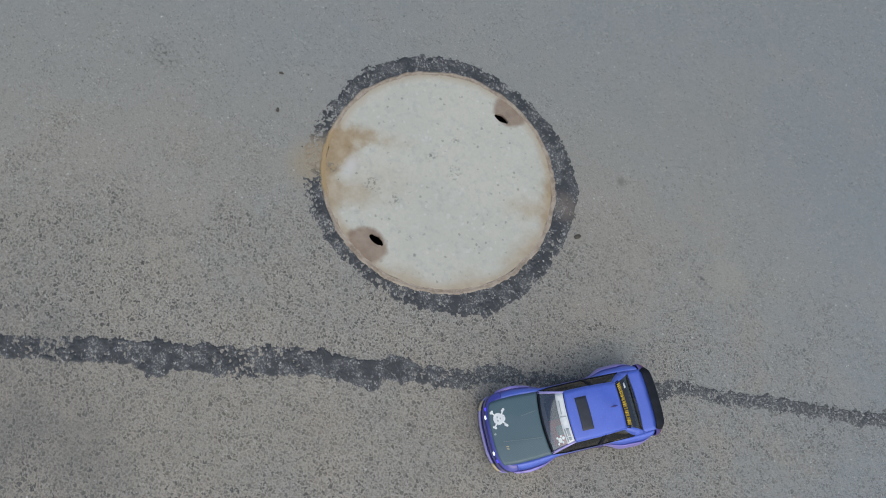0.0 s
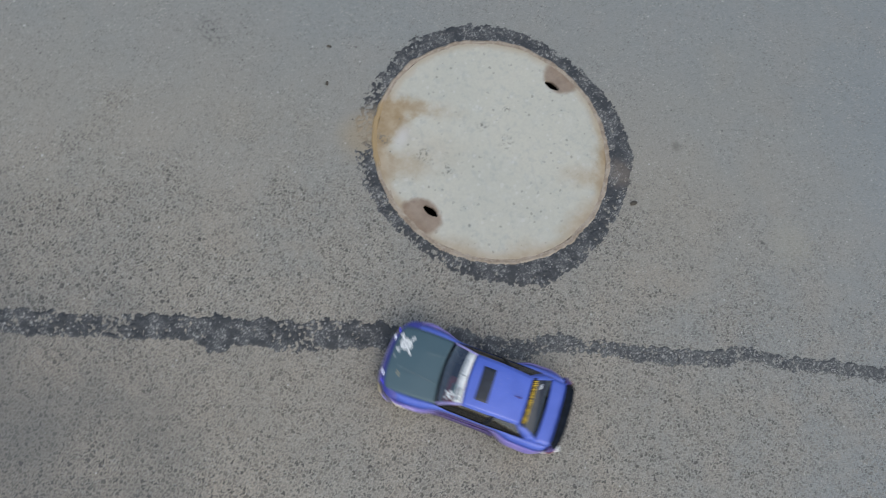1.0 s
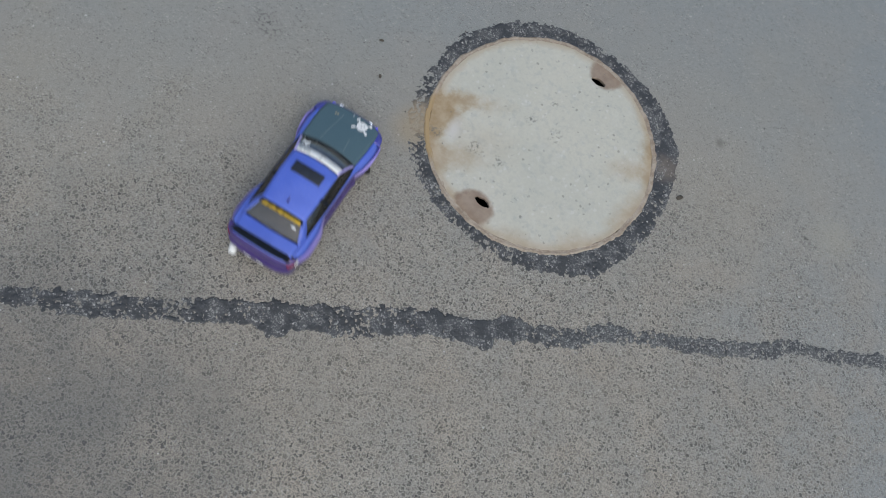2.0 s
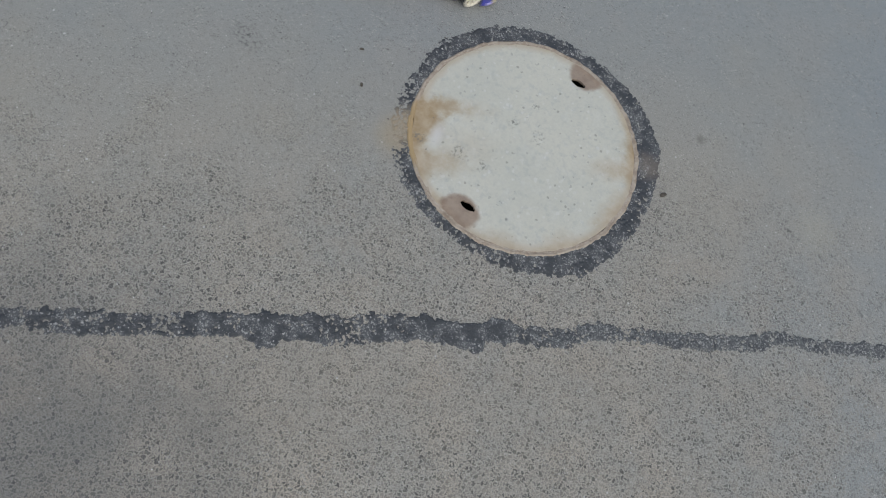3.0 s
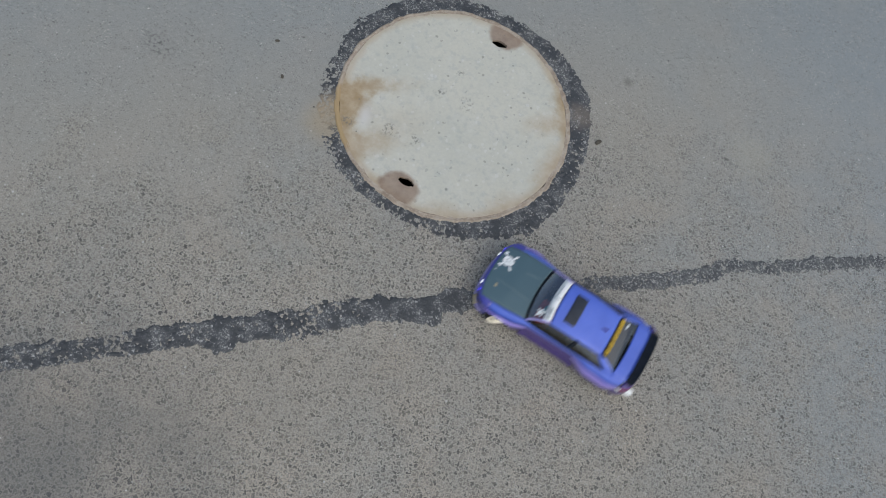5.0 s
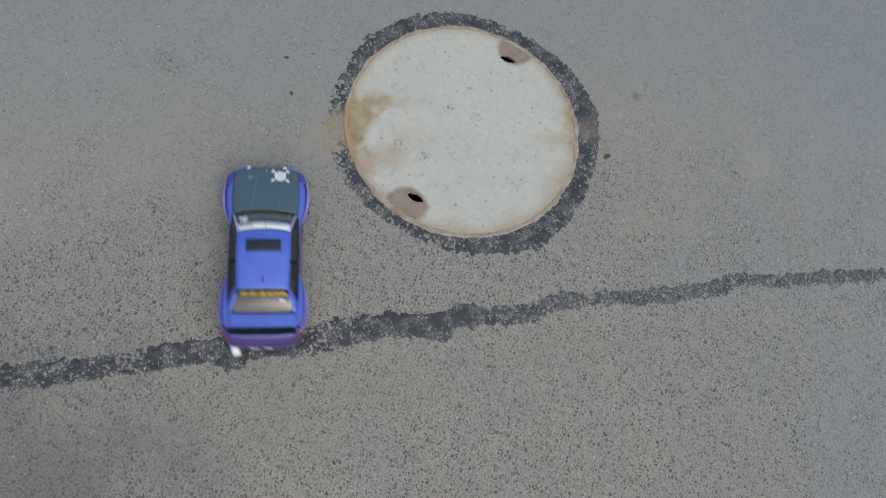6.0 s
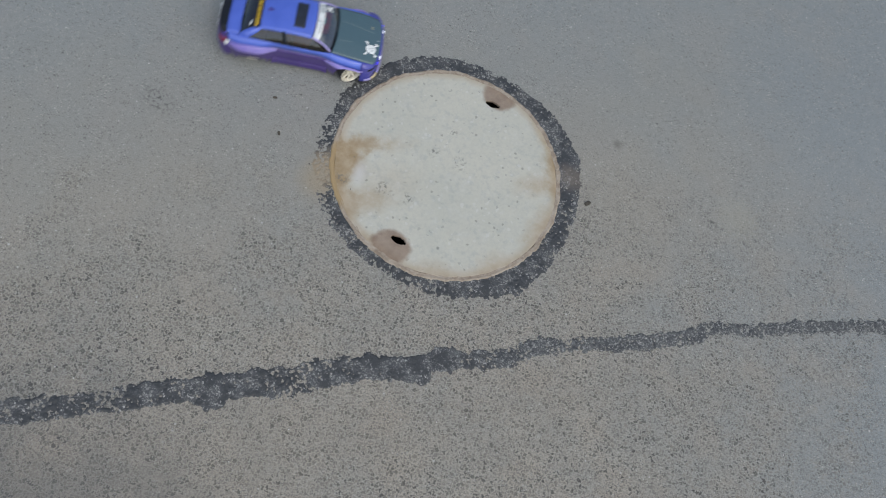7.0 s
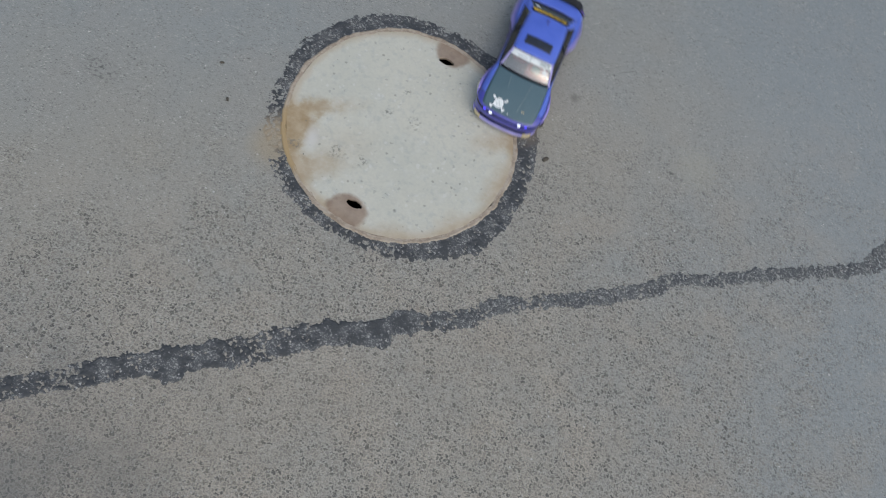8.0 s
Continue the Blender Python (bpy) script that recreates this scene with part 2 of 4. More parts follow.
def cover_material():
    n = Nodes("rust_stained_cement")
    a, b, f = n.noise(5, 5, 0.6), n.noise(26, 5, 0.65), n.noise(160, 3, 0.6)
    c = n.mix(n.step(a, 0.35, 0.68), (0.525, 0.518, 0.437), (0.48, 0.483, 0.412))
    c = n.mix(n.math("MULTIPLY", n.step(b, 0.5, 0.72), 0.4), c, (0.545, 0.555, 0.505))
    c = n.mix(n.math("MULTIPLY", n.step(n.noise(48, 5, 0.7, (4, 4, 4)), 0.5, 0.66), 0.45), c, (0.365, 0.385, 0.36))
    c = n.mix(n.math("MULTIPLY", n.step(f, 0.42, 0.62), 0.16), c, (0.36, 0.355, 0.33))
    pit = n.add("ShaderNodeSeparateColor")
    n.link(n.voronoi(150, "Color"), pit.inputs[0])
    c = n.mix(n.math("MULTIPLY", n.step(pit.outputs[2], 0.987, 0.995), 0.4), c, (0.20, 0.21, 0.20))
    c = n.mix(n.math("MULTIPLY", n.step(pit.outputs[1], 0.965, 0.985), 0.4), c, (0.60, 0.60, 0.57))
    # rust along the rim, wider on two opposite sides
    inner = n.near(0, 0, 0.264, 0.284, b, 0.035)
    rust = n.mix(n.step(b, 0.35, 0.65), (0.31, 0.225, 0.12), (0.40, 0.315, 0.20))
    tan = n.mix(n.step(b, 0.35, 0.65), (0.38, 0.31, 0.21), (0.44, 0.375, 0.28))
    c = n.mix(n.math("MULTIPLY", n.math("SUBTRACT", 1.0, inner), 0.7), c, tan)
    # two opposite sides: a rusty edge with washed-out streaks that run inwards
    for x, y, i, o, k, sx, sy, turn, col in (
            (-0.265, -0.110, 0.03, 0.075, 0.95, 1.0, 1.7, -18, rust), (-0.215, -0.185, 0.01, 0.055, 0.8, 1.0, 1.6, 38, rust),
            (-0.235, -0.035, 0.01, 0.042, 0.7, 2.6, 0.9, 32, rust), (-0.165, -0.000, 0.0, 0.040, 0.35, 2.4, 0.9, 32, tan),
            (-0.165, -0.172, 0.0, 0.060, 0.75, 1.9, 0.8, 32, tan), (-0.12, -0.10, 0.0, 0.10, 0.25, 1.3, 0.8, 32, tan),
            (0.268, 0.115, 0.015, 0.062, 0.9, 0.8, 2.0, 22, rust), (0.205, 0.210, 0.0, 0.050, 0.85, 0.7, 2.0, 45, rust),
            (0.235, 0.065, 0.0, 0.060, 0.7, 1.7, 0.8, 32, tan), (0.272, -0.05, 0.0, 0.060, 0.85, 0.8, 2.0, -12, tan),
            (0.195, -0.200, 0.0, 0.062, 0.75, 0.8, 1.8, -45, tan), (-0.11, -0.262, 0.0, 0.034, 0.75, 2.0, 0.8, -22, tan), (0.07, -0.268, 0.0, 0.048, 0.7, 2.0, 0.8, 15, tan)):
        c = n.mix(n.math("MULTIPLY", n.near(x, y, i, o, b, 0.055, sx, sy, turn), k), c, col)
    c = n.mix(n.math("MULTIPLY", n.near(-0.200, -0.105, 0.0, 0.034, b, 0.02, 0.7, 1.5, 10), 0.75), c, (0.56, 0.55, 0.52))
    brown = n.mix(n.step(b, 0.3, 0.7), (0.20, 0.135, 0.092), (0.29, 0.215, 0.155))
    for x, y, r in ((0.053, 0.265, 0.054), (-0.058, -0.252, 0.058)):
        c = n.mix(n.math("MULTIPLY", n.near(x, y, r * 0.72, r, b, 0.02, 1.0, 0.85), 0.85), c, brown)
    # small dark pits
    cells = n.voronoi(62)
    sep = n.add("ShaderNodeSeparateColor")
    n.link(n.voronoi(62, "Color"), sep.inputs[0])
    pit = n.math("MULTIPLY", n.step(sep.outputs[0], 0.86, 0.9), n.step(n.math("ADD", cells, n.math("MULTIPLY", n.math("SUBTRACT", f, 0.5), 0.5)), 0.26, 0.14))
    pit = n.math("MAXIMUM", n.math("MULTIPLY", pit, 0.6), n.math("MULTIPLY", n.step(n.noise(70, 6, 0.75, (2, 9, 6)), 0.66, 0.72), n.step(n.noise(7, 3, 0.5, (5, 1, 2)), 0.42, 0.55)))
    fleck = n.step(n.noise(95, 5, 0.75, (6, 2, 5)), 0.50, 0.58)
    for x, y, o in ((-0.133, -0.115, 0.028), (-0.067, -0.116, 0.024), (-0.027, 0.110, 0.020), (-0.051, 0.036, 0.026), (0.02, 0.03, 0.03), (-0.235, -0.135, 0.022)):
        pit = n.math("MAXIMUM", pit, n.math("MULTIPLY", fleck, n.near(x, y, 0.002, o, b, 0.02)))
    c = n.mix(n.math("MULTIPLY", pit, 0.82), c, (0.14, 0.145, 0.13))
    n.bump(n.math("SUBTRACT", n.math("ADD", f, n.math("MULTIPLY", b, 1.5)), pit), 0.25, 0.001)
    return n.done(c, 0.72)


def rim_material():
    n = Nodes("rusty_iron_rim")
    b, f = n.noise(30, 5, 0.65), n.noise(170, 3, 0.6)
    c = n.mix(n.step(b, 0.35, 0.65), (0.26, 0.205, 0.150), (0.38, 0.325, 0.255))
    c = n.mix(n.math("MULTIPLY", n.step(f, 0.45, 0.65), 0.6), c, (0.43, 0.385, 0.31))
    c = n.mix(n.near(-0.265, -0.13, 0.05, 0.13, b, 0.08), c, (0.37, 0.27, 0.14))
    n.bump(f, 0.4, 0.001)
    return n.done(c, 0.8)


def dull(name, colour, rough=0.6, vary=0.25, scale=60, metal=0.0, shine=0.5):
    n = Nodes(name)
    dark = tuple(v * (1 - vary) for v in colour)
    return n.done(n.mix(n.step(n.noise(scale, 4), 0.35, 0.68), dark, colour), rough, metal, Specular_IOR_Level=shine)


def paint(name, colour, second, coat=0.7, coat_rough=0.14):
    """Glossy painted shell with a fine flake and light dust."""
    n = Nodes(name)
    c = n.mix(n.step(n.noise(18, 4), 0.35, 0.65), colour, second)
    c = n.mix(n.math("MULTIPLY", n.step(n.noise(220, 3), 0.58, 0.75), 0.12), c, (0.45, 0.43, 0.45))
    return n.done(c, n.step(n.noise(35, 4), 0.3, 0.7, 0.28, 0.42), 0.05, Coat_Weight=coat, Coat_Roughness=coat_rough, Specular_IOR_Level=0.35)


def carbon_material():
    n = Nodes("dark_carbon_film")
    w = n.add("ShaderNodeTexChecker")
    w.inputs["Scale"].default_value = 500
    n.link(n.coord, w.inputs["Vector"])
    c = n.mix(w.outputs["Fac"], (0.062, 0.114, 0.136), (0.080, 0.140, 0.166))
    c = n.mix(n.math("MULTIPLY", n.step(n.noise(30, 4), 0.45, 0.75), 0.3), c, (0.06, 0.115, 0.14))
    return n.done(c, n.step(n.noise(50, 4), 0.3, 0.7, 0.34, 0.46), 0.0, Coat_Weight=0.35, Coat_Roughness=0.2, Specular_IOR_Level=0.4)


def glass_material(name, tint, shine=0.03):
    n = Nodes(name)
    n.tree.nodes.remove(n.bsdf)
    clear, gloss = n.add("ShaderNodeBsdfTransparent"), n.add("ShaderNodeBsdfGlossy")
    clear.inputs["Color"].default_value = (*tint, 1)
    gloss.inputs["Roughness"].default_value = 0.08
    fres, mixer = n.add("ShaderNodeFresnel"), n.add("ShaderNodeMixShader")
    fres.inputs["IOR"].default_value = 1.5
    n.link(n.math("ADD", fres.outputs[0], shine), mixer.inputs[0])
    n.link(clear.outputs[0], mixer.inputs[1])
    n.link(gloss.outputs[0], mixer.inputs[2])
    n.link(mixer.outputs[0], n.out.inputs["Surface"])
    return n.mat


def glow(name, colour, strength):
    n = Nodes(name)
    return n.done(colour, 0.3, 0.0, Emission_Color=(*colour, 1), Emission_Strength=strength)


ASPHALT, TAR, COVER, RIM = asphalt_material(), tar_material(), cover_material(), rim_material()
# concrete coloured almost black, so the shaft's darkness is in the colour
SHAFT = dull("shade_black_concrete", (0.012, 0.011, 0.010), 0.9)
BLUE = paint("blue_violet_paint", (0.080, 0.142, 0.58), (0.094, 0.162, 0.63))
# the flip paint's purple side tone, darkened in colour to stand for shade
PURPLE = paint("shaded_purple_paint", (0.052, 0.028, 0.17), (0.066, 0.036, 0.20), 1.0, 0.06)
# body paint lightened to lilac, the sky's reflection put into the colour
SHEEN = paint("lilac_sheen_paint", (0.25, 0.20, 0.60), (0.31, 0.26, 0.66), 1.0, 0.05)
DEEP = paint("deep_violet_blue_paint", (0.052, 0.055, 0.33), (0.062, 0.066, 0.38), 1.0, 0.07)
CARBON = carbon_material()
BLACK = dull("black_plastic", (0.013, 0.017, 0.025), 0.5, 0.4, shine=0.2)
TINTED = dull("dark_tinted_panel", (0.026, 0.032, 0.046), 0.35, 0.3)
RUBBER = dull("black_rubber", (0.02, 0.02, 0.021), 0.75, 0.3)
WHITE = dull("white_vinyl", (0.82, 0.85, 0.84), 0.45, 0.10, 140)
GREY = dull("grey_print", (0.42, 0.46, 0.47), 0.5, 0.15, 140)
BONNET_LINE = dull("pale_line", (0.19, 0.25, 0.265), 0.5, 0.2, 140)
YELLOW = dull("yellow_vinyl", (0.72, 0.47, 0.03), 0.45, 0.2, 140)
RED = dull("red_seat_plastic", (0.42, 0.06, 0.045), 0.5, 0.3)
TEAL = dull("teal_plastic", (0.04, 0.33, 0.30), 0.45, 0.3)
CHROME = dull("pale_bright_wheel_paint", (0.84, 0.80, 0.66), 0.25, 0.15, 90, 0.1)
LENS = dull("clear_amber_lens", (0.62, 0.53, 0.33), 0.2, 0.25, 200)
PALE = dull("pale_violet_paint", (0.42, 0.38, 0.72), 0.3, 0.15)
TAIL = dull("red_lens", (0.30, 0.03, 0.06), 0.2, 0.2)
SCREEN = glass_material("clear_tinted_glass", (0.80, 0.83, 0.82), 0.24)
SMOKE = glass_material("smoked_glass", (0.26, 0.25, 0.25), 0.07)
REAR = glass_material("grey_tinted_glass", (0.36, 0.33, 0.29), 0.10)
LED, LED_BLUE = glow("white_led", (0.9, 0.95, 1.0), 0.7), glow("blue_led", (0.08, 0.06, 0.9), 0.8)


# ---- building helpers ----
def mesh_of(name, verts, faces, material, smooth=True):
    me = bpy.data.meshes.new(name)
    me.from_pydata([tuple(map(float, v)) for v in verts], [], faces)
    me.materials.append(material)
    if smooth:
        me.polygons.foreach_set("use_smooth", [True] * len(me.polygons))
    me.update()
    return me


def part(name, bm, material, parent, label="", smooth=False):
    """Links a bmesh as one mesh under a thing or a part."""
    me = bpy.data.meshes.new(name)
    bmesh.ops.recalc_face_normals(bm, faces=bm.faces)
    bm.to_mesh(me)
    bm.free()
    me.materials.append(material)
    if smooth:
        me.polygons.foreach_set("use_smooth", [True] * len(me.polygons))
    ob = new(name, me)
    ob.parent = parent
    return tagged(ob, label)


def solid(ob, thick, bevel=0.0, offset=-1.0):
    m = ob.modifiers.new("thickness", "SOLIDIFY")
    m.thickness, m.offset = thick, offset
    if bevel:
        b = ob.modifiers.new("edges", "BEVEL")
        b.width, b.segments, b.limit_method = bevel, 2, "ANGLE"
    return ob


def grid(fn, nu, nv):
    """A bmesh sheet through fn(u, v), u and v from 0 to 1."""
    bm = bmesh.new()
    vs = [[bm.verts.new(fn(i / nu, j / nv)) for j in range(nv + 1)] for i in range(nu + 1)]
    for i in range(nu):
        for j in range(nv):
            bm.faces.new((vs[i][j], vs[i + 1][j], vs[i + 1][j + 1], vs[i][j + 1]))
    return bm


def box(x0, x1, y0, y1, z0, z1, bevel=0.0008):
    bm = bmesh.new()
    bmesh.ops.create_cube(bm, size=1, matrix=Matrix.LocRotScale(((x0 + x1) / 2, (y0 + y1) / 2, (z0 + z1) / 2), None, (x1 - x0, y1 - y0, z1 - z0)))
    if bevel:
        bmesh.ops.bevel(bm, geom=bm.edges[:], offset=bevel, segments=2, affect="EDGES")
    return bm


def lathe(profile, count, axis="z", closed=False):
    """Turns a profile of (radius, height) about an axis."""
    bm = bmesh.new()
    rings = []
    for k in range(count):
        a = 2 * math.pi * k / count
        rings.append([bm.verts.new((r * math.cos(a), r * math.sin(a), h) if axis == "z" else (r * math.cos(a), h, r * math.sin(a))) for r, h in profile])
    n = len(profile)
    for k in range(count):
        p, q = rings[k], rings[(k + 1) % count]
        for j in range(n if closed else n - 1):
            bm.faces.new((p[j], q[j], q[(j + 1) % n], p[(j + 1) % n]))
    return bm


def curve_at(table, x):
    xs, ys = zip(*table)
    return float(np.interp(x, xs, ys))


# ---- ground ----
RADII = [0.293, 0.36, 0.5, 0.8, 1.3, 2.2, 4, 8, 20, 60, 200, 900]
bm = lathe([(r, 0) for r in RADII], 96)
ground = part("ground", bm, ASPHALT, None)
tagged(ground, "worn grey-brown asphalt with fine stone chips", "asphalt", kind="structure")


def height_sheet(name, us, vs, place, level, material):
    """Keeps those cells of a fine grid that rise out of the ground; level(u, v) is the height there."""
    h = np.array([[level(u, v) for v in vs] for u in us])
    keep = h > -0.0009
    cell = keep[:-1, :-1] | keep[1:, :-1] | keep[:-1, 1:] | keep[1:, 1:]
    used = np.zeros_like(keep)
    for di in (0, 1):
        for dj in (0, 1):
            used[di:used.shape[0] - 1 + di, dj:used.shape[1] - 1 + dj] |= cell
    index = np.full(h.shape, -1)
    index[used] = np.arange(used.sum())
    verts = [(*place(us[i], vs[j]), h[i, j]) for i, j in zip(*np.nonzero(used))]
    faces = [(int(index[i, j]), int(index[i + 1, j]), int(index[i + 1, j + 1]), int(index[i, j + 1])) for i, j in zip(*np.nonzero(cell))]
    return new(name, mesh_of(name, verts, faces, material))


def rough(x, y, scale, seed=0.0):
    return noise.noise((x * scale, y * scale, seed))


# the sealed joint: distance along it, lower edge, upper edge
JOINT_O, JOINT_A = (-0.731, -0.952), radians(28.13)
JOINT = [
    (-1.2, -0.02, 0.015), (0, -0.018, 0.018), (0.104, -0.034, 0.023), (0.27, -0.028, 0.017), (0.385, -0.024, 0.032), (0.455, -0.022, 0.031),
    (0.485, -0.044, 0.032), (0.515, -0.046, 0.033), (0.53, -0.024, 0.032), (0.67, -0.034, 0.030), (0.71, -0.026, 0.042), (0.835, -0.014, 0.042),
    (0.886, -0.023, 0.033), (0.972, -0.037, 0.031), (0.980, -0.013, 0.036), (1.017, -0.015, 0.045), (1.043, -0.015, 0.040), (1.069, -0.012, 0.025),
    (1.14, -0.022, 0.023), (1.262, 0.003, 0.045), (1.316, 0.004, 0.034), (1.50, -0.014, 0.027), (1.64, -0.011, 0.028), (1.712, 0.009, 0.044),
    (1.80, -0.006, 0.027), (2.03, -0.019, 0.019), (2.25, -0.034, -0.002), (2.33, -0.03, 0.04), (2.42, 0.01, 0.06), (3.4, 0.0, 0.05),
]
LOW, HIGH = [(a, b) for a, b, c in JOINT], [(a, c) for a, b, c in JOINT]
WEAR = [(-1, 0.1), (0.0, 0.02), (0.2, 0.06), (0.25, -0.08), (0.29, -0.08), (0.33, 0.22), (0.47, 0.25), (0.49, 0.7), (0.515, 0.7), (0.53, 0.2), (0.60, 0.2), (0.68, 0.0), (0.76, 0.2), (0.97, 0.5), (1.03, 0.6), (1.07, 0.08), (1.2, 0.06),
        (1.27, 0.16), (1.32, -0.04), (1.38, 0.12), (1.6, 0.05), (2.0, 0.1), (3, 0.1)]


def joint_level(u, v):
    edge = 0.017 * abs(rough(u, v, 42, 1.5)) - 0.004 + 0.005 * rough(u, v, 170, 4.2)
    inside = min(v - curve_at(LOW, u), curve_at(HIGH, u) - v) + edge
    body = rough(u, v, 120, 8.1) + 0.6 * rough(u, v, 300, 3.3) + 0.7 * rough(u, v, 45, 2.2) + 1.25 * curve_at(WEAR, u) + 0.32
    h = min(inside * 0.6, body * 0.0035)
    return max(-0.0012, min(0.0019, h)) + 0.0003 * rough(u, v, 400, 6.0)


def joint_place(u, v):
    c, s = math.cos(JOINT_A), math.sin(JOINT_A)
    return JOINT_O[0] + c * u - s * v, JOINT_O[1] + s * u + c * v


joint = height_sheet("tar_joint", np.arange(-1.0, 3.3, 0.0019), np.arange(-0.060, 0.076, 0.0019), joint_place, joint_level, TAR)
tagged(joint, "jagged dark bitumen strip sealing a joint in the asphalt", "bitumen seal", kind="structure")

# the collar of tar round the cover: direction in degrees, outer radius
COLLAR = [(-180, 0.334), (-172, 0.338), (-136, 0.337), (-115, 0.329), (-95, 0.325), (-74, 0.335), (-57, 0.343), (-41, 0.360), (-19, 0.348), (-2, 0.348),
          (12, 0.351), (30, 0.357), (48, 0.352), (67, 0.338), (87, 0.329), (108, 0.340), (132, 0.341), (158, 0.343), (176, 0.331), (180, 0.334)]
THIN = [(-180, -0.05), (-165, -0.12), (-150, -0.3), (-138, -0.1), (-125, 0.1), (-100, 0.0), (-80, 0.03), (-60, 0.2), (-30, 0.25), (0, 0.15), (20, 0.25), (60, 0.2), (110, 0.2), (140, 0.22), (180, -0.05)]


def collar_level(a, r):
    x, y = r * math.cos(a), r * math.sin(a)
    deg = math.degrees(a)
    edge = 0.014 * abs(rough(x, y, 45, 2.5)) - 0.004 + 0.006 * rough(x, y, 180, 5.2)
    inside = curve_at(COLLAR, deg) - r + edge
    body = rough(x, y, 110, 9.1) + 0.6 * rough(x, y, 300, 1.3) + 0.5 * rough(x, y, 45, 2.2) + 1.2 * curve_at(THIN, deg) + 0.12 + min(0.25, inside * 9)
    h = min(inside * 0.35, body * 0.0035)
    return max(-0.0012, min(0.0021, h)) + 0.0003 * rough(x, y, 400, 7.0)


collar = height_sheet("tar_collar", np.linspace(-math.pi, math.pi, 960), np.arange(0.295, 0.380, 0.0022),
                      lambda a, r: (r * math.cos(a), r * math.sin(a)), collar_level, TAR)
tagged(collar, "ragged ring of dark bitumen round the manhole cover", "bitumen seal", kind="structure")


# ---- manhole cover ----
def slot_outline(cx, cy, turn):
    """A worn pick slot: a long hole with a wider middle."""
    pts = []
    for k in range(28):
        a = 2 * math.pi * k / 28
        u, v = 0.0205 * math.copysign(abs(math.cos(a)) ** 0.75, math.cos(a)), (0.0074 + 0.0032 * math.exp(-(math.cos(a) / 0.4) ** 2)) * math.copysign(abs(math.sin(a)) ** 0.55, math.sin(a))
        u, v = u + 0.002 * rough(k, cx, 1.7), v + 0.0022 * rough(k, cy, 1.3, 4)
        c, s = math.cos(turn), math.sin(turn)
        pts.append((cx + c * u - s * v, cy + s * u + c * v))
    return pts


def flat_with_holes(name, outlines, z0, z1, bevel):
    """A plate with holes through it, as a mesh."""
    cu = bpy.data.curves.new(name, "CURVE")
    cu.dimensions, cu.fill_mode, cu.extrude, cu.bevel_depth, cu.bevel_resolution = "2D", "BOTH", (z1 - z0) / 2 - bevel, bevel, 1
    for pts in outlines:
        sp = cu.splines.new("POLY")
        sp.points.add(len(pts) - 1)
        for p, (x, y) in zip(sp.points, pts):
            p.co = (x, y, 0, 1)
        sp.use_cyclic_u = True
    tmp = new(name, cu)
    me = bpy.data.meshes.new_from_object(tmp.evaluated_get(bpy.context.evaluated_depsgraph_get()))
    bpy.data.objects.remove(tmp)
    me.transform(Matrix.Translation((0, 0, (z0 + z1) / 2)))
    return me


cover = tagged(new("manhole_cover"), "round pale cement manhole cover with rust-stained edges", "manhole cover")
rim_line = [(0.2848 + 0.0022 * rough(math.cos(k / 20), math.sin(k / 20), 6), 2 * math.pi * k / 160) for k in range(160)]
plate_me = flat_with_holes("plate", [[(r * math.cos(a), r * math.sin(a)) for r, a in rim_line],
                                     slot_outline(0.044, 0.235, radians(0)), slot_outline(-0.047, -0.229, radians(-6))], -0.006, 0.0030, 0.0008)
plate_me.materials.clear()
plate_me.materials.append(COVER)
plate = new("plate", plate_me)
plate.parent = cover
bm = lathe([(0.2795, -0.03), (0.2830, -0.03), (0.2838, 0.0016), (0.2858, 0.0032), (0.2878, 0.0026), (0.2900, 0.0024), (0.2922, 0.0036), (0.2950, 0.0030), (0.2975, 0.0012), (0.2990, -0.03)], 180)
for v in bm.verts:
    a = math.atan2(v.co.y, v.co.x)
    k = 1 + 0.018 * rough(math.cos(a), math.sin(a), 6, 3) + 0.012 * rough(math.cos(a), math.sin(a), 30, 3)
    v.co.x, v.co.y, v.co.z = v.co.x * k, v.co.y * k, v.co.z + 0.0016 * rough(v.co.x, v.co.y, 70)
part("rim", bm, RIM, cover, "rusty iron rim", True)
bm = lathe([(0.0005, -0.45), (0.27, -0.45), (0.279, -0.4), (0.279, -0.03)], 48)
part("shaft", bm, SHAFT, cover, "dark shaft under the cover", True)


SHELF = dull("brown_card", (0.16, 0.12, 0.09), 0.7, 0.4)


# ---- the model car: x forward, y to its left, z up from the ground ----
AXLES, ARCH, WHEEL_R = (0.130, -0.115), 0.0365, 0.0315
HALF = [(-0.205, 0.074), (-0.17, 0.0785), (-0.11, 0.0765), (-0.05, 0.0755), (0.05, 0.0755), (0.085, 0.0765), (0.13, 0.0790), (0.175, 0.0770), (0.21, 0.070)]
INNER = [(-0.205, 0.0655), (-0.17, 0.0700), (-0.11, 0.0725), (-0.03, 0.0735), (0.05, 0.0722), (0.08, 0.0692), (0.13, 0.0715), (0.165, 0.0715), (0.2, 0.0690)]
SHOULDER = [(-0.205, 0.086), (-0.17, 0.091), (-0.10, 0.090), (0.08, 0.086), (0.14, 0.079), (0.18, 0.072), (0.21, 0.066)]


NOSE_X, NOSE_Y, NOSE_N = 0.158, 0.0825, 2.7
TAIL_X, TAIL_Y, TAIL_N = -0.168, 0.0815, 3.4


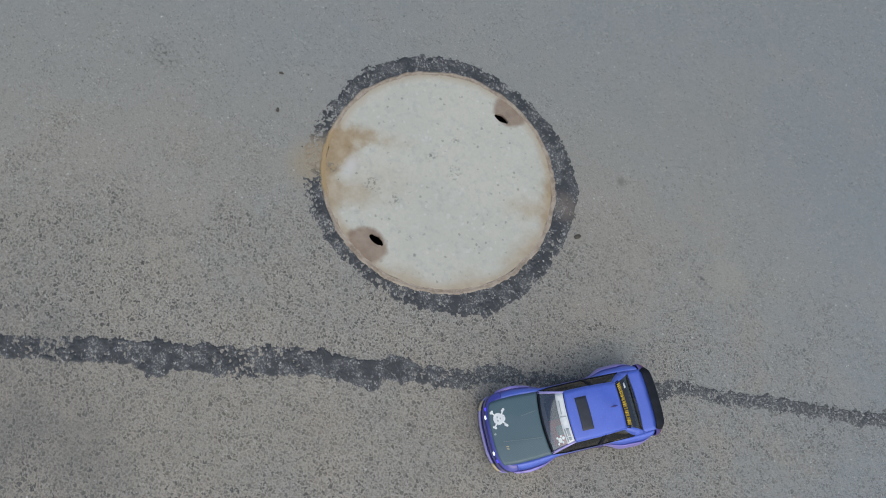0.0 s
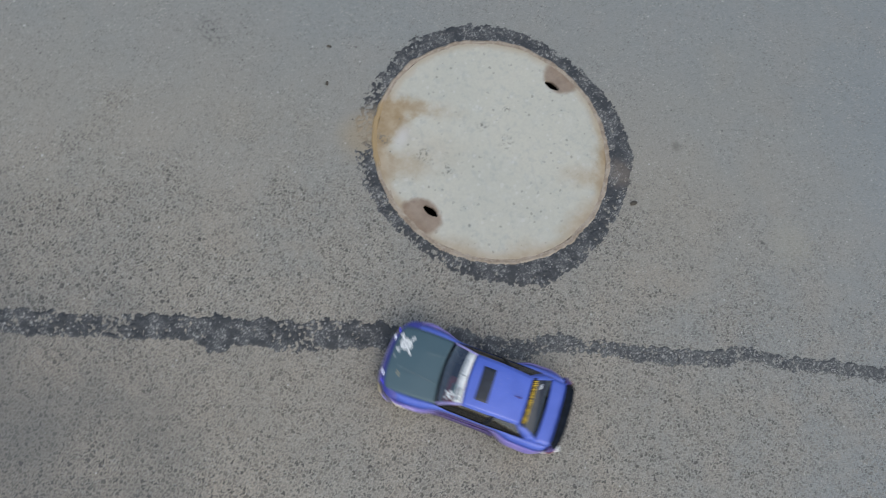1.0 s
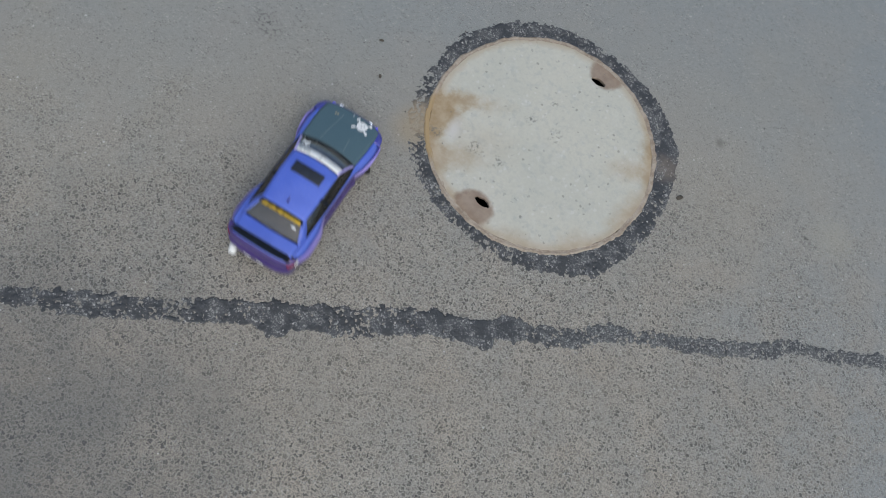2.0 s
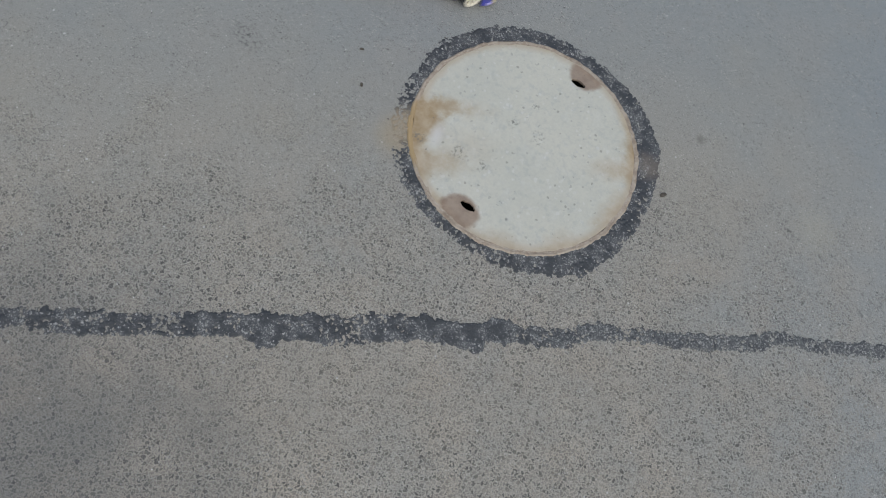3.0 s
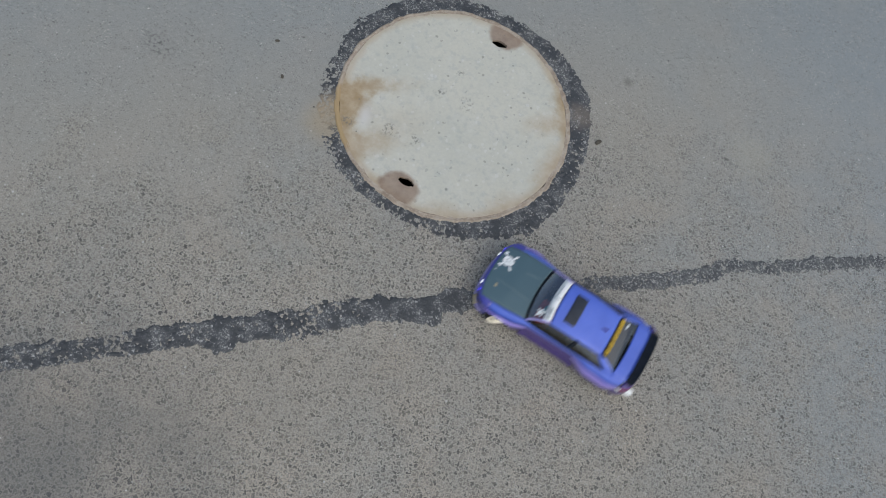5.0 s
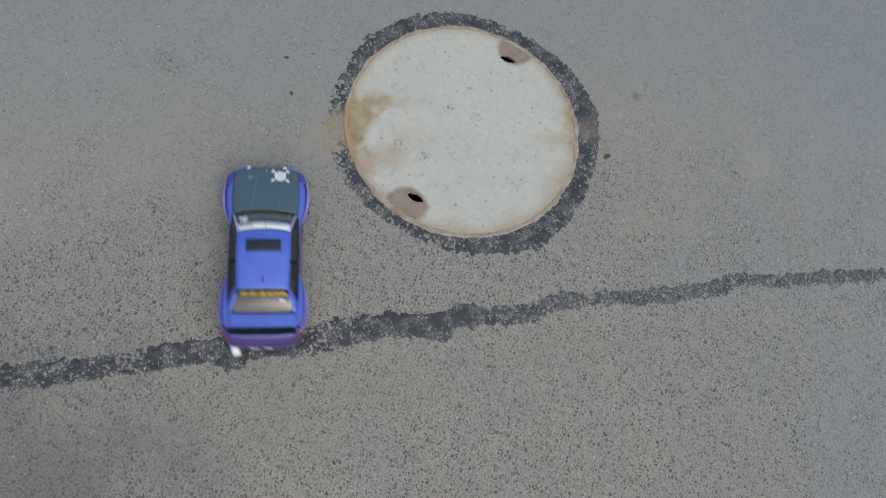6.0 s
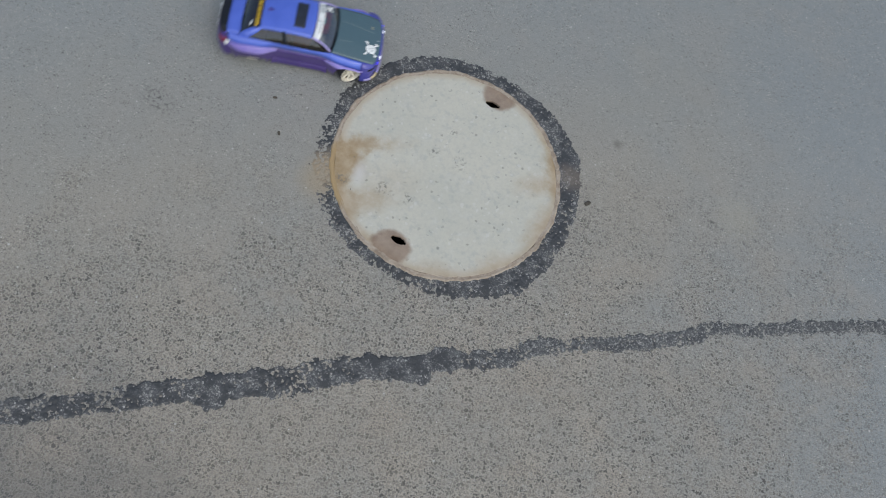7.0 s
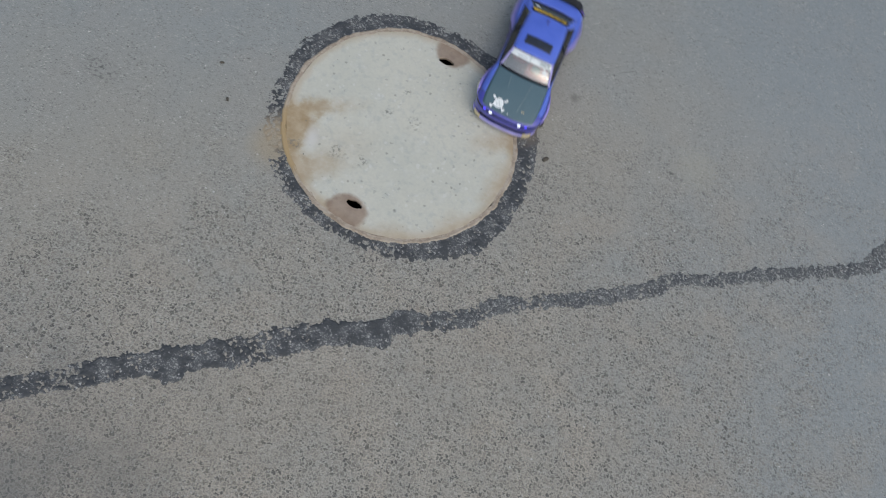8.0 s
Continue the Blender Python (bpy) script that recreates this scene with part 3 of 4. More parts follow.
def warp(x, y):
    """Rounds the nose and the tail in plan."""
    for x0, half, p in ((NOSE_X, NOSE_Y, NOSE_N), (TAIL_X, TAIL_Y, TAIL_N)):
        if (x - x0) * x0 > 0:
            return x0 + (x - x0) * max(0.0, 1 - min(1.0, abs(y) / half) ** p) ** (1 / p)
    return x


def corner(x, v, x0, half, p):
    """A point of the rounded end that reaches to x, v from 0 to 1 round it."""
    a = (v - 0.5) * math.pi
    return x0 + (x - x0) * abs(math.cos(a)) ** (2 / p), math.copysign(abs(math.sin(a)) ** (2 / p), v - 0.5) * half


def flare(x):
    return 0.0150 * math.exp(-((x + 0.118) / 0.047) ** 4) + 0.0125 * math.exp(-((x - 0.128) / 0.052) ** 4)


def sill(x):
    z = 0.011
    for c, high in zip(AXLES, (0.0600, 0.0330)):
        if abs(x - c) < ARCH:
            z = max(z, 0.013 + (high - 0.013) * (1 - (abs(x - c) / ARCH) ** 2.6) ** (1 / 2.2))
    return z


def side_at(x, k):
    """The half section of the shell from the sill (k = 0) to the inner edge of the shoulder (k = 7)."""
    h, f, top, low = curve_at(HALF, x), flare(x), curve_at(SHOULDER, x), sill(x)
    ys = (h - 0.004 + f, h - 0.0005 + f, h - 0.0020 + f, h + 0.0018 + f, h + f * 0.72, h + f * 0.36 - 0.0006, (h + f * 0.45 + curve_at(INNER, x)) / 2, curve_at(INNER, x))
    zs = (low, max(low + 0.0015, 0.030), max(low + 0.003, 0.045), max(low + 0.0045, 0.058), max(low + 0.006, top - 0.016), top - 0.007, top - 0.0015, top + 0.0005)
    return ys[k], min(zs[k], top + 0.0005)


def section(x, k):
    """The half section between its lines, k from 0 to 7."""
    i = min(6, int(k))
    (ya, za), (yb, zb) = side_at(x, i), side_at(x, i + 1)
    return ya + (yb - ya) * (k - i), za + (zb - za) * (k - i)


def hood_z(x, y):
    h = curve_at(INNER, x)
    return curve_at(SHOULDER, x) + 0.0018 + 0.0045 * (1 - (y / h) ** 2) * (0.4 + 0.6 * min(1, (0.21 - x) / 0.08)) + 0.0004 * math.exp(-((abs(y) - 0.03) / 0.008) ** 2)


def hood_point(u, v, lift=0.0, x0=0.080, x1=0.198):
    y0 = 2 * v - 1
    cowl = x0 + 0.008 * (1 - y0**2)
    x = cowl + (x1 - cowl) * u
    y = y0 * (curve_at(INNER, x) - 0.0004)
    return warp(x, y), y, hood_z(x, y) + lift


def roof_z(x, y):
    return 0.1210 - 0.0065 * ((x + 0.02) / 0.075) ** 2 - 0.0042 * (y / 0.053) ** 2


def roof_half(x):
    return curve_at([(-0.1, 0.0515), (-0.03, 0.0545), (0.03, 0.0545)], x)


def roof_point(u, v, lift=0.0, x0=-0.0985, x1=0.0290, half=None):
    y0 = 2 * v - 1
    x = x0 + (x1 + 0.004 * (1 - y0**2) * (half is None) - x0) * u
    y = y0 * (roof_half(x) if half is None else half)
    return x, y, roof_z(x, y) + lift


def screen_point(u, v, lift=0.0):
    """The windscreen, u from the cowl up to the roof."""
    y0 = 2 * v - 1
    xa, za, ha = 0.0785 + 0.008 * (1 - y0**2), 0.0875 + 0.004 * (1 - y0**2), 0.0675
    xb, hb = 0.0300 + 0.004 * (1 - y0**2), 0.0540
    zb = roof_z(xb, y0 * hb) - 0.0006
    k = 0.0035 * math.sin(math.pi * u)
    return xa + (xb - xa) * u + k, y0 * (ha + (hb - ha) * u), za + (zb - za) * u + k + lift


def rear_point(u, v, lift=0.0):
    """The rear window, u from the deck up to the roof."""
    y0 = 2 * v - 1
    xa, za, ha = -0.141 - 0.004 * (1 - y0**2), 0.0945, 0.0680
    xb, hb = -0.0990, 0.0510
    zb = roof_z(xb, y0 * hb) - 0.0006
    k = 0.0025 * math.sin(math.pi * u)
    return xa + (xb - xa) * u - k, y0 * (ha + (hb - ha) * u), za + (zb - za) * u + k + lift


def side_window_point(u, v, s, x_low, x_high, lift=0.0):
    """A side pane: u along it, v from the belt up to the roof rail."""
    x = (x_low[0] + (x_low[1] - x_low[0]) * u) * (1 - v) + (x_high[0] + (x_high[1] - x_high[0]) * u) * v
    xt = max(-0.0985, min(0.029, x))
    top_y, top_z = roof_half(xt), roof_z(xt, roof_half(xt)) - 0.0012
    low_y, low_z = curve_at(INNER, x) - 0.0008, curve_at(SHOULDER, x)
    bow = 0.0025 * math.sin(math.pi * v) + lift
    return x, s * (low_y + (top_y - low_y) * v + bow), low_z + (top_z - low_z) * v


def strip(points_a, points_b, material, name, parent, thick=0.0016, label=""):
    """A band between two lines of points, with thickness."""
    bm = bmesh.new()
    a, b = [bm.verts.new(p) for p in points_a], [bm.verts.new(p) for p in points_b]
    for i in range(len(a) - 1):
        bm.faces.new((a[i], a[i + 1], b[i + 1], b[i]))
    return solid(part(name, bm, material, parent, label, True), thick, offset=0)


def disc_on(bm, centre, rx, ry, surface, lift, count=16):
    vs = [bm.verts.new((*(p := (centre[0] + rx * math.cos(2 * math.pi * k / count), centre[1] + ry * math.sin(2 * math.pi * k / count))), surface(*p) + lift)) for k in range(count)]
    bm.faces.new(vs)


def bar_on(bm, a, b, wide, surface, lift, steps=3):
    d = Vector((b[0] - a[0], b[1] - a[1])).normalized()
    n = Vector((-d.y, d.x)) * wide / 2
    rows = []
    for i in range(steps + 1):
        p = Vector(a).lerp(Vector(b), i / steps)
        rows.append([bm.verts.new((q.x, q.y, surface(q.x, q.y) + lift)) for q in (p - n, p + n)])
    for r, q in zip(rows, rows[1:]):
        bm.faces.new((r[0], q[0], q[1], r[1]))


def build_wheel(parent):
    """A dished eight-spoke wheel with its tyre; the axle lies along y, the outer face looks to +y."""
    w, r = 0.012, WHEEL_R
    bm = lathe([(0.0255, -w), (0.0275, -w), (0.0280, -w + 0.002), (0.0268, -0.002), (0.0268, w - 0.002), (0.0290, w - 0.001), (0.0287, w + 0.0012), (0.0268, w + 0.0008), (0.0240, w - 0.005), (0.0240, -w + 0.002)], 40, "y", True)
    for k in range(8):
        a = 2 * math.pi * k / 8
        m = Matrix.Rotation(a, 4, "Y")
        bmesh.ops.create_cube(bm, size=1, matrix=m @ Matrix.LocRotScale((0.0150, w - 0.0050, 0), Euler((0, 0, 0.10)), (0.0215, 0.003, 0.0058)))
    for r0, h0, h1 in ((0.0065, w - 0.010, w - 0.0035), (0.0028, w - 0.005, w - 0.0005)):
        bmesh.ops.create_cone(bm, cap_ends=True, segments=12, radius1=r0, radius2=r0, depth=h1 - h0, matrix=Matrix.Translation((0, (h0 + h1) / 2, 0)) @ Matrix.Rotation(math.pi / 2, 4, "X"))
    wheel = part("wheel", bm, CHROME, parent, "pale bright dished wheel with eight spokes")
    bm = lathe([(0.0275, -w + 0.0005), (0.0290, -w - 0.0010), (0.0305, -w - 0.0004), (r, -w + 0.002), (r, w - 0.002), (0.0305, w + 0.0004), (0.0292, w + 0.0010), (0.0280, w - 0.0005), (0.0270, 0)], 40, "y", True)
    part("tyre", bm, RUBBER, wheel, "black rubber tyre", True)
    bm = lathe([(0.006, -w + 0.001), (0.019, -w + 0.001), (0.019, -w + 0.004), (0.006, -w + 0.004)], 24, "y", True)
    part("brake_disc", bm, BLACK, wheel)
    return wheel


def build_car():
    car = tagged(new("model_car"), "small blue-violet radio-controlled drift car with dark carbon bonnet", "toy car")

    # shell sides with flared arches
    for s in (1, -1):
        for k0, k1, mat, name, label in ((0, 4, PURPLE, "lower_side", "glossy lower side with wheel arches, its purple shade in the colour"), (4, 7, BLUE, "side_panel", "glossy blue-violet shoulder with flared arches")):
            bm = grid(lambda u, v: (lambda x: (lambda yz: (x, s * yz[0], yz[1]))(side_at(x, k0 + round(v * (k1 - k0)))))(-0.171 + 0.333 * u), 110, k1 - k0)
            solid(part(name, bm, mat, car, label, True), 0.0014)
        # lower half of the door and sill, in purple
        bm = grid(lambda u, v: (lambda x: (x, s * (curve_at(HALF, x) + flare(x) + 0.0012 + 0.003 * math.sin(math.pi * v) * (v < 0.5)), 0.010 + 0.021 * v))(-0.066 + 0.138 * u), 30, 4)
        solid(part("side_skirt", bm, PURPLE, car, "purple side skirt", True), 0.002)

        # lips that follow the bulge of each arch; their pale lilac is a painted sky reflection
        for x0, x1, low, high in ((-0.176, -0.052, 2.9, 4.5), (0.066, 0.166, 2.9, 4.3)):
            def lip(u, v):
                swell = math.sin(math.pi * (0.04 + 0.92 * u)) ** 0.7
                k = (low + high) / 2 - 0.25 + (v - 0.5) * (high - low) * swell
                y, z = section(x0 + (x1 - x0) * u, k)
                return x0 + (x1 - x0) * u, s * (y + 0.0016 * swell), z + 0.0008
            solid(part("arch_flare", grid(lip, 28, 6), SHEEN, car, "wheel arch flare with a pale lilac sky sheen in its colour", True), 0.0012)

    # bonnet, roof and boot lid
    hood = solid(part("bonnet", grid(hood_point, 28, 20), CARBON, car, "dark grey-green carbon bonnet", True), 0.0015)
    roof = solid(part("roof", grid(roof_point, 24, 16), BLUE, car, "plain blue-violet roof", True), 0.0016)
    solid(part("boot_lid", grid(lambda u, v: ((lambda x, y: (warp(x, y), y, curve_at(SHOULDER, x) + 0.0008 + 0.0035 * (1 - (y / 0.0735) ** 2)))(-0.1425 - 0.004 * (1 - (2 * v - 1) ** 2) * (1 - u) - 0.052 * u, (2 * v - 1) * (0.0705 - 0.002 * u))), 12, 16), BLUE, car, "", True), 0.0015)

    # front bumper, grille band and lamps
    nose = [(0.1700, 0.0700), (0.2010, 0.0675), (0.2035, 0.0630), (0.2010, 0.0615), (0.2010, 0.0545), (0.2015, 0.0530), (0.2025, 0.0460), (0.2025, 0.0380), (0.2003, 0.0360), (0.2003, 0.0260), (0.2050, 0.0235), (0.2055, 0.0165), (0.2000, 0.0130)]

    def nose_point(u, v, out=0.0):
        i = u * (len(nose) - 1)
        k = min(int(i), len(nose) - 2)
        x, z = (nose[k][j] + (nose[k + 1][j] - nose[k][j]) * (i - k) for j in (0, 1))
        x, y = corner(x + out, v, NOSE_X, NOSE_Y + 0.004 - (0.026 * (1 - i) if i < 1 else 0) + out * 0.5, NOSE_N)
        z += max(0.0, 1 - i / 6) * 0.0075 * (1 - abs(math.cos((v - 0.5) * math.pi)))
        return x, y, z
    solid(part("front_bumper", grid(nose_point, 12, 44), DEEP, car, "deep violet-blue front bumper", True), 0.0016)
    n = len(nose) - 1
    solid(part("grille", grid(lambda u, v: nose_point((3.1 + 0.8 * u) / n, 0.10 + 0.80 * v, 0.0012), 2, 24), BLACK, car, "dark band with the lamps", True), 0.0012)
    solid(part("air_intake", grid(lambda u, v: nose_point((8.1 + 0.8 * u) / n, 0.27 + 0.46 * v, 0.0012), 2, 16), BLACK, car, "", True), 0.0012)
    solid(part("front_lip", grid(lambda u, v: nose_point((9.3 + 2.1 * u) / n, 0.05 + 0.9 * v, 0.0012), 3, 28), PALE, car, "pale violet lower lip", True), 0.0012)
    for y in (-0.056, 0.056):
        for dy, mat, name in ((-0.017, LED, "headlight"), (0.0, LED_BLUE, "blue_light")):
            yy = y + math.copysign(1, y) * dy
            part(name, box(warp(0.2025, yy) - 0.001, warp(0.2025, yy) + 0.0022, yy - 0.0042, yy + 0.0042, 0.0595, 0.0665), mat, car, "small white lamp" if mat is LED else "small blue lamp")
        yy = math.copysign(0.072, y)
        bm = grid(lambda u, v: (lambda q: (q[0], q[1], q[2]))(nose_point((8.8 + 2.4 * u) / n, 0.5 + math.copysign(0.5, y) * (0.40 + 0.26 * v), 0.0032)), 2, 6)
        solid(part("indicator", bm, LENS, car, "clear amber corner lamp", True), 0.002)

    # tail
    tail = [(-0.1770, 0.0910), (-0.1900, 0.0905), (-0.2000, 0.0860), (-0.2020, 0.0760), (-0.2005, 0.0600), (-0.2060, 0.0560), (-0.2080, 0.0400), (-0.2050, 0.0200), (-0.1990, 0.0150)]

    def tail_point(u, v, out=0.0):
        i = u * (len(tail) - 1)
        k = min(int(i), len(tail) - 2)
        x, z = (tail[k][j] + (tail[k + 1][j] - tail[k][j]) * (i - k) for j in (0, 1))
        x, y = corner(x - out, v, TAIL_X, TAIL_Y + out * 0.5, TAIL_N)
        return x, y, z
    solid(part("rear_bumper", grid(tail_point, 10, 40), PURPLE, car, "purple tail panel and bumper", True), 0.0016)
    for a, b in ((0.02, 0.22), (0.78, 0.98)):
        solid(part("tail_light", grid(lambda u, v: tail_point((2.4 + 1.4 * u) / 8, a + (b - a) * v, 0.0016), 3, 5), TAIL, car, "red and white tail lamp", True), 0.002)
    for s in (-1, 1):
        part("tail_lens", box(-0.180, -0.166, s * 0.0810 - 0.002, s * 0.0810 + 0.0014, 0.060, 0.074), WHITE, car, "pale lens at the rear corner")
    for y in (-0.022, 0.008):
        bm = bmesh.new()
        vs = [bm.verts.new(p) for p in ((-0.2085, y, 0.045), (-0.2085, y + 0.015, 0.048), (-0.2082, y + 0.018, 0.053), (-0.2082, y + 0.003, 0.050))]
        bm.faces.new(vs)
        solid(part("tail_decal", bm, WHITE, car, "white slash decal"), 0.0008)

    # ducktail spoiler
    def spoiler_point(u, v):
        y0 = 2 * v - 1
        y = y0 * 0.0695
        x = -0.1775 - 0.0185 * u
        return warp(x, y), y, 0.0955 + 0.0085 * u**1.5 + 0.0030 * (1 - y0**2) - 0.012 * max(0, abs(y0) - 0.86) / 0.14
    solid(part("spoiler", grid(spoiler_point, 8, 30), BLACK, car, "black ducktail spoiler", True), 0.003, 0.0006)
    # exhaust
    bm = bmesh.new()
    turn = Matrix.Rotation(radians(14), 4, "Z") @ Matrix.Rotation(math.pi / 2, 4, "Y")
    bmesh.ops.create_cone(bm, cap_ends=False, segments=20, radius1=0.0075, radius2=0.0085, depth=0.028, matrix=Matrix.Translation((-0.202, 0.058, 0.022)) @ turn)
    solid(part("exhaust", bm, WHITE, car, "white exhaust tip", True), 0.0014, offset=0)

    # glass and pillars
    part("windscreen", grid(lambda u, v: screen_point(0.05 + 0.93 * u, 0.03 + 0.94 * v), 14, 16), SCREEN, car, "clear tinted windscreen", True)
    strip([screen_point(0.0, k / 16, -0.0008) for k in range(17)], [screen_point(0.09, k / 16, 0.0004) for k in range(17)], BLACK, "cowl", car, 0.0016, "black cowl strip")
    part("rear_window", grid(lambda u, v: rear_point(0.02 + 0.96 * u, 0.03 + 0.94 * v), 10, 16), REAR, car, "smoked rear window", True)
    strip([rear_point(0.80, k / 16, 0.0003) for k in range(17)], [rear_point(0.99, k / 16, 0.0003) for k in range(17)], BLACK, "rear_window_band", car, 0.0008)
    banner = strip([screen_point(0.71, 0.02 + 0.96 * k / 16, 0.0007) for k in range(17)], [screen_point(0.985, 0.02 + 0.96 * k / 16, 0.0007) for k in range(17)], WHITE, "sun_strip", car, 0.0005, "white sun strip with grey print")
    for v0, v1 in ((0.06, 0.13), (0.15, 0.30), (0.52, 0.545), (0.58, 0.84)):
        rows = ((0.75, 0.79), (0.82, 0.91)) if v0 < 0.5 else ((0.79, 0.82),)
        if v0 == 0.52:
            rows = ((0.74, 0.95),)
        for a, b in rows:
            w0, w1 = 1 - v1, 1 - v0
            strip([screen_point(a, w0 + (w1 - w0) * k / 4, 0.0012) for k in range(5)], [screen_point(b, w0 + (w1 - w0) * k / 4 + 0.01, 0.0012) for k in range(5)], GREY, "print", banner, 0.0003)
    # pale emblem low on the windscreen
    bm = bmesh.new()
    for du, dv, r in ((0.0, 0.0, 0.06), (0.08, 0.05, 0.03), (-0.09, 0.05, 0.03), (0.07, -0.06, 0.03), (-0.08, -0.05, 0.03), (0.14, -0.02, 0.04)):
        vs = [bm.verts.new(screen_point(0.50 + du + r * 1.3 * math.cos(k * math.pi / 5), 0.865 + dv + r * 0.75 * math.sin(k * math.pi / 5), 0.0009)) for k in range(10)]
        bm.faces.new(vs)
    solid(part("windscreen_decal", bm, WHITE, car, "white emblem on the windscreen"), 0.0003)
    # yellow lettering too small to read
    at = 0.05
    while at < 0.92:
        w = random.choice((0.010, 0.014, 0.022, 0.030))
        strip([rear_point(0.75 + 0.03 * random.random(), at, 0.0012), rear_point(0.75, at + w, 0.0012)], [rear_point(0.94, at + 0.012, 0.0012), rear_point(0.92 + 0.03 * random.random(), at + w + 0.008, 0.0012)], YELLOW, "print_bar", car, 0.0004)
        at += w + random.choice((0.006, 0.008, 0.010, 0.022))
    strip([rear_point(0.50, 0.10, 0.001), rear_point(0.50, 0.20, 0.001)], [rear_point(0.60, 0.12, 0.001), rear_point(0.60, 0.21, 0.001)], WHITE, "sticker", car, 0.0004)

    for s in (-1, 1):
        v0 = 0.0 if s < 0 else 1.0
        # windscreen pillar, roof rail, rear pillar
        inner, outer = [screen_point(k / 8, v0 * 0.96 + 0.02) for k in range(9)], [tuple(Vector(screen_point(k / 8, v0)) + Vector((-0.003, s * 0.0016, 0))) for k in range(9)]
        strip(inner, outer, PALE, "front_pillar", car, 0.0022, "thin pale windscreen pillar")
        strip([roof_point(k / 16, v0, -0.0004) for k in range(17)], [(x, y + s * 0.0016, z - 0.0034) for x, y, z in (roof_point(k / 16, v0) for k in range(17))], BLUE, "roof_rail", car)
        strip([side_window_point(0.0, k / 6, s, (-0.122, -0.122), (-0.090, -0.090)) for k in range(7)], [rear_point(k / 6, 0.03 if s < 0 else 0.97) for k in range(7)], BLUE, "rear_pillar", car, 0.0018)
        # the corner between the rear pillar, the shoulder and the boot lid
        low = [(x, s * curve_at(INNER, x), curve_at(SHOULDER, x) + 0.0004) for x in (-0.120, -0.130, -0.140, -0.150)]
        strip(low, [low[0], *(rear_point(k, 0.03 if s < 0 else 0.97) for k in (0.30, 0.12, 0.0))], BLUE, "quarter_panel", car, 0.0016)
        part("side_window", grid(lambda u, v: side_window_point(u, v, s, (-0.028, 0.076), (-0.036, 0.030)), 10, 8), SMOKE, car, "smoked side window", True)
        part("rear_side_window", grid(lambda u, v: side_window_point(u, v, s, (-0.122, -0.036), (-0.090, -0.043)), 8, 8), SMOKE, car, "smoked side window", True)
        strip([side_window_point(0, k / 6, s, (-0.036, 0), (-0.044, 0), 0.0006) for k in range(7)], [side_window_point(0, k / 6, s, (-0.027, 0), (-0.035, 0), 0.0006) for k in range(7)], BLACK, "door_pillar", car, 0.002)
        strip([side_window_point(k / 20, 0.0, s, (-0.124, 0.078), (-0.1, 0.03), 0.001) for k in range(21)], [side_window_point(k / 20, 0.05, s, (-0.124, 0.078), (-0.1, 0.03), 0.001) for k in range(21)], BLACK, "window_seal", car, 0.0012)

    # sunroof and roof fin
    bm = grid(lambda u, v: roof_point(u, v, 0.0008, -0.0180, 0.0090, 0.0362), 4, 10)
    solid(part("sunroof", bm, TINTED, roof, "black sunroof panel", True), 0.0016, 0.0006, 0)
    bm = bmesh.new()
    vs = [(-0.084, 0.0012, 0), (-0.068, 0.0004, 0), (-0.068, -0.0004, 0), (-0.084, -0.0012, 0), (-0.085, 0, 0.0085), (-0.081, 0, 0.0085)]
    z = roof_z(-0.076, 0) - 0.0005
    vs = [bm.verts.new((a, b * 2, c + z)) for a, b, c in vs]
    for f in ((0, 1, 2, 3), (0, 4, 5, 1), (3, 2, 5, 4), (0, 3, 4), (1, 5, 2)):
        bm.faces.new([vs[i] for i in f])
    part("aerial", bm, PURPLE, roof, "small dark roof fin")

    # bonnet decals
    top = lambda x, y: hood_z(x, y)
    bm = bmesh.new()
    disc_on(bm, (0.1770, -0.030), 0.0110, 0.0130, top, 0.0010)
    disc_on(bm, (0.1685, -0.030), 0.0065, 0.0085, top, 0.0011)
    for sx in (-1, 1):
        for sy in (-1, 1):
            end = (0.1755 + sx * 0.0125, -0.030 + sy * 0.0155)
            bar_on(bm, (0.1755, -0.030), end, 0.0030, top, 0.0009)
            disc_on(bm, (end[0] + 0.0018, end[1]), 0.0028, 0.0028, top, 0.0012, 10)
            disc_on(bm, (end[0] - 0.0010, end[1] + sy * 0.0022), 0.0028, 0.0028, top, 0.0013, 10)
    emblem = solid(part("bonnet_emblem", bm, WHITE, hood, "white round emblem with four lobes"), 0.0003)
    bm = bmesh.new()
    for dx, dy in ((0.0025, -0.0065), (0.0025, 0.0065), (-0.0035, 0.0)):
        disc_on(bm, (0.1765 + dx, -0.030 + dy * 0.6), 0.0017, 0.0022, top, 0.0016, 10)
    for a in (0.0, 1.0):
        bar_on(bm, (0.1662, -0.0335 + 0.007 * a), (0.1662, -0.0315 + 0.004 * a), 0.0012, top, 0.0016)
    part("emblem_print", bm, GREY, emblem)
    bm = bmesh.new()
    for dy in (-0.0025, 0.0025):
        bar_on(bm, (0.1690, 0.0350 + dy), (0.1740, 0.0330 + dy), 0.0022, top, 0.0010)
    solid(part("bonnet_decal", bm, LENS, hood, "two small pale yellow bars"), 0.0003)
    # two thin pale lines running along the bonnet
    for sy, far, mat in ((1, 0.178, BONNET_LINE), (-1, 0.128, BONNET_LINE)):
        bm = bmesh.new()
        bar_on(bm, (0.0935, sy * 0.0295), (far, sy * (0.0295 - 0.118 * (far - 0.0935))), 0.0010, top, 0.0007, 10)
        solid(part("bonnet_line", bm, mat, hood, "thin pale line along the bonnet"), 0.0003)
    bm = bmesh.new()
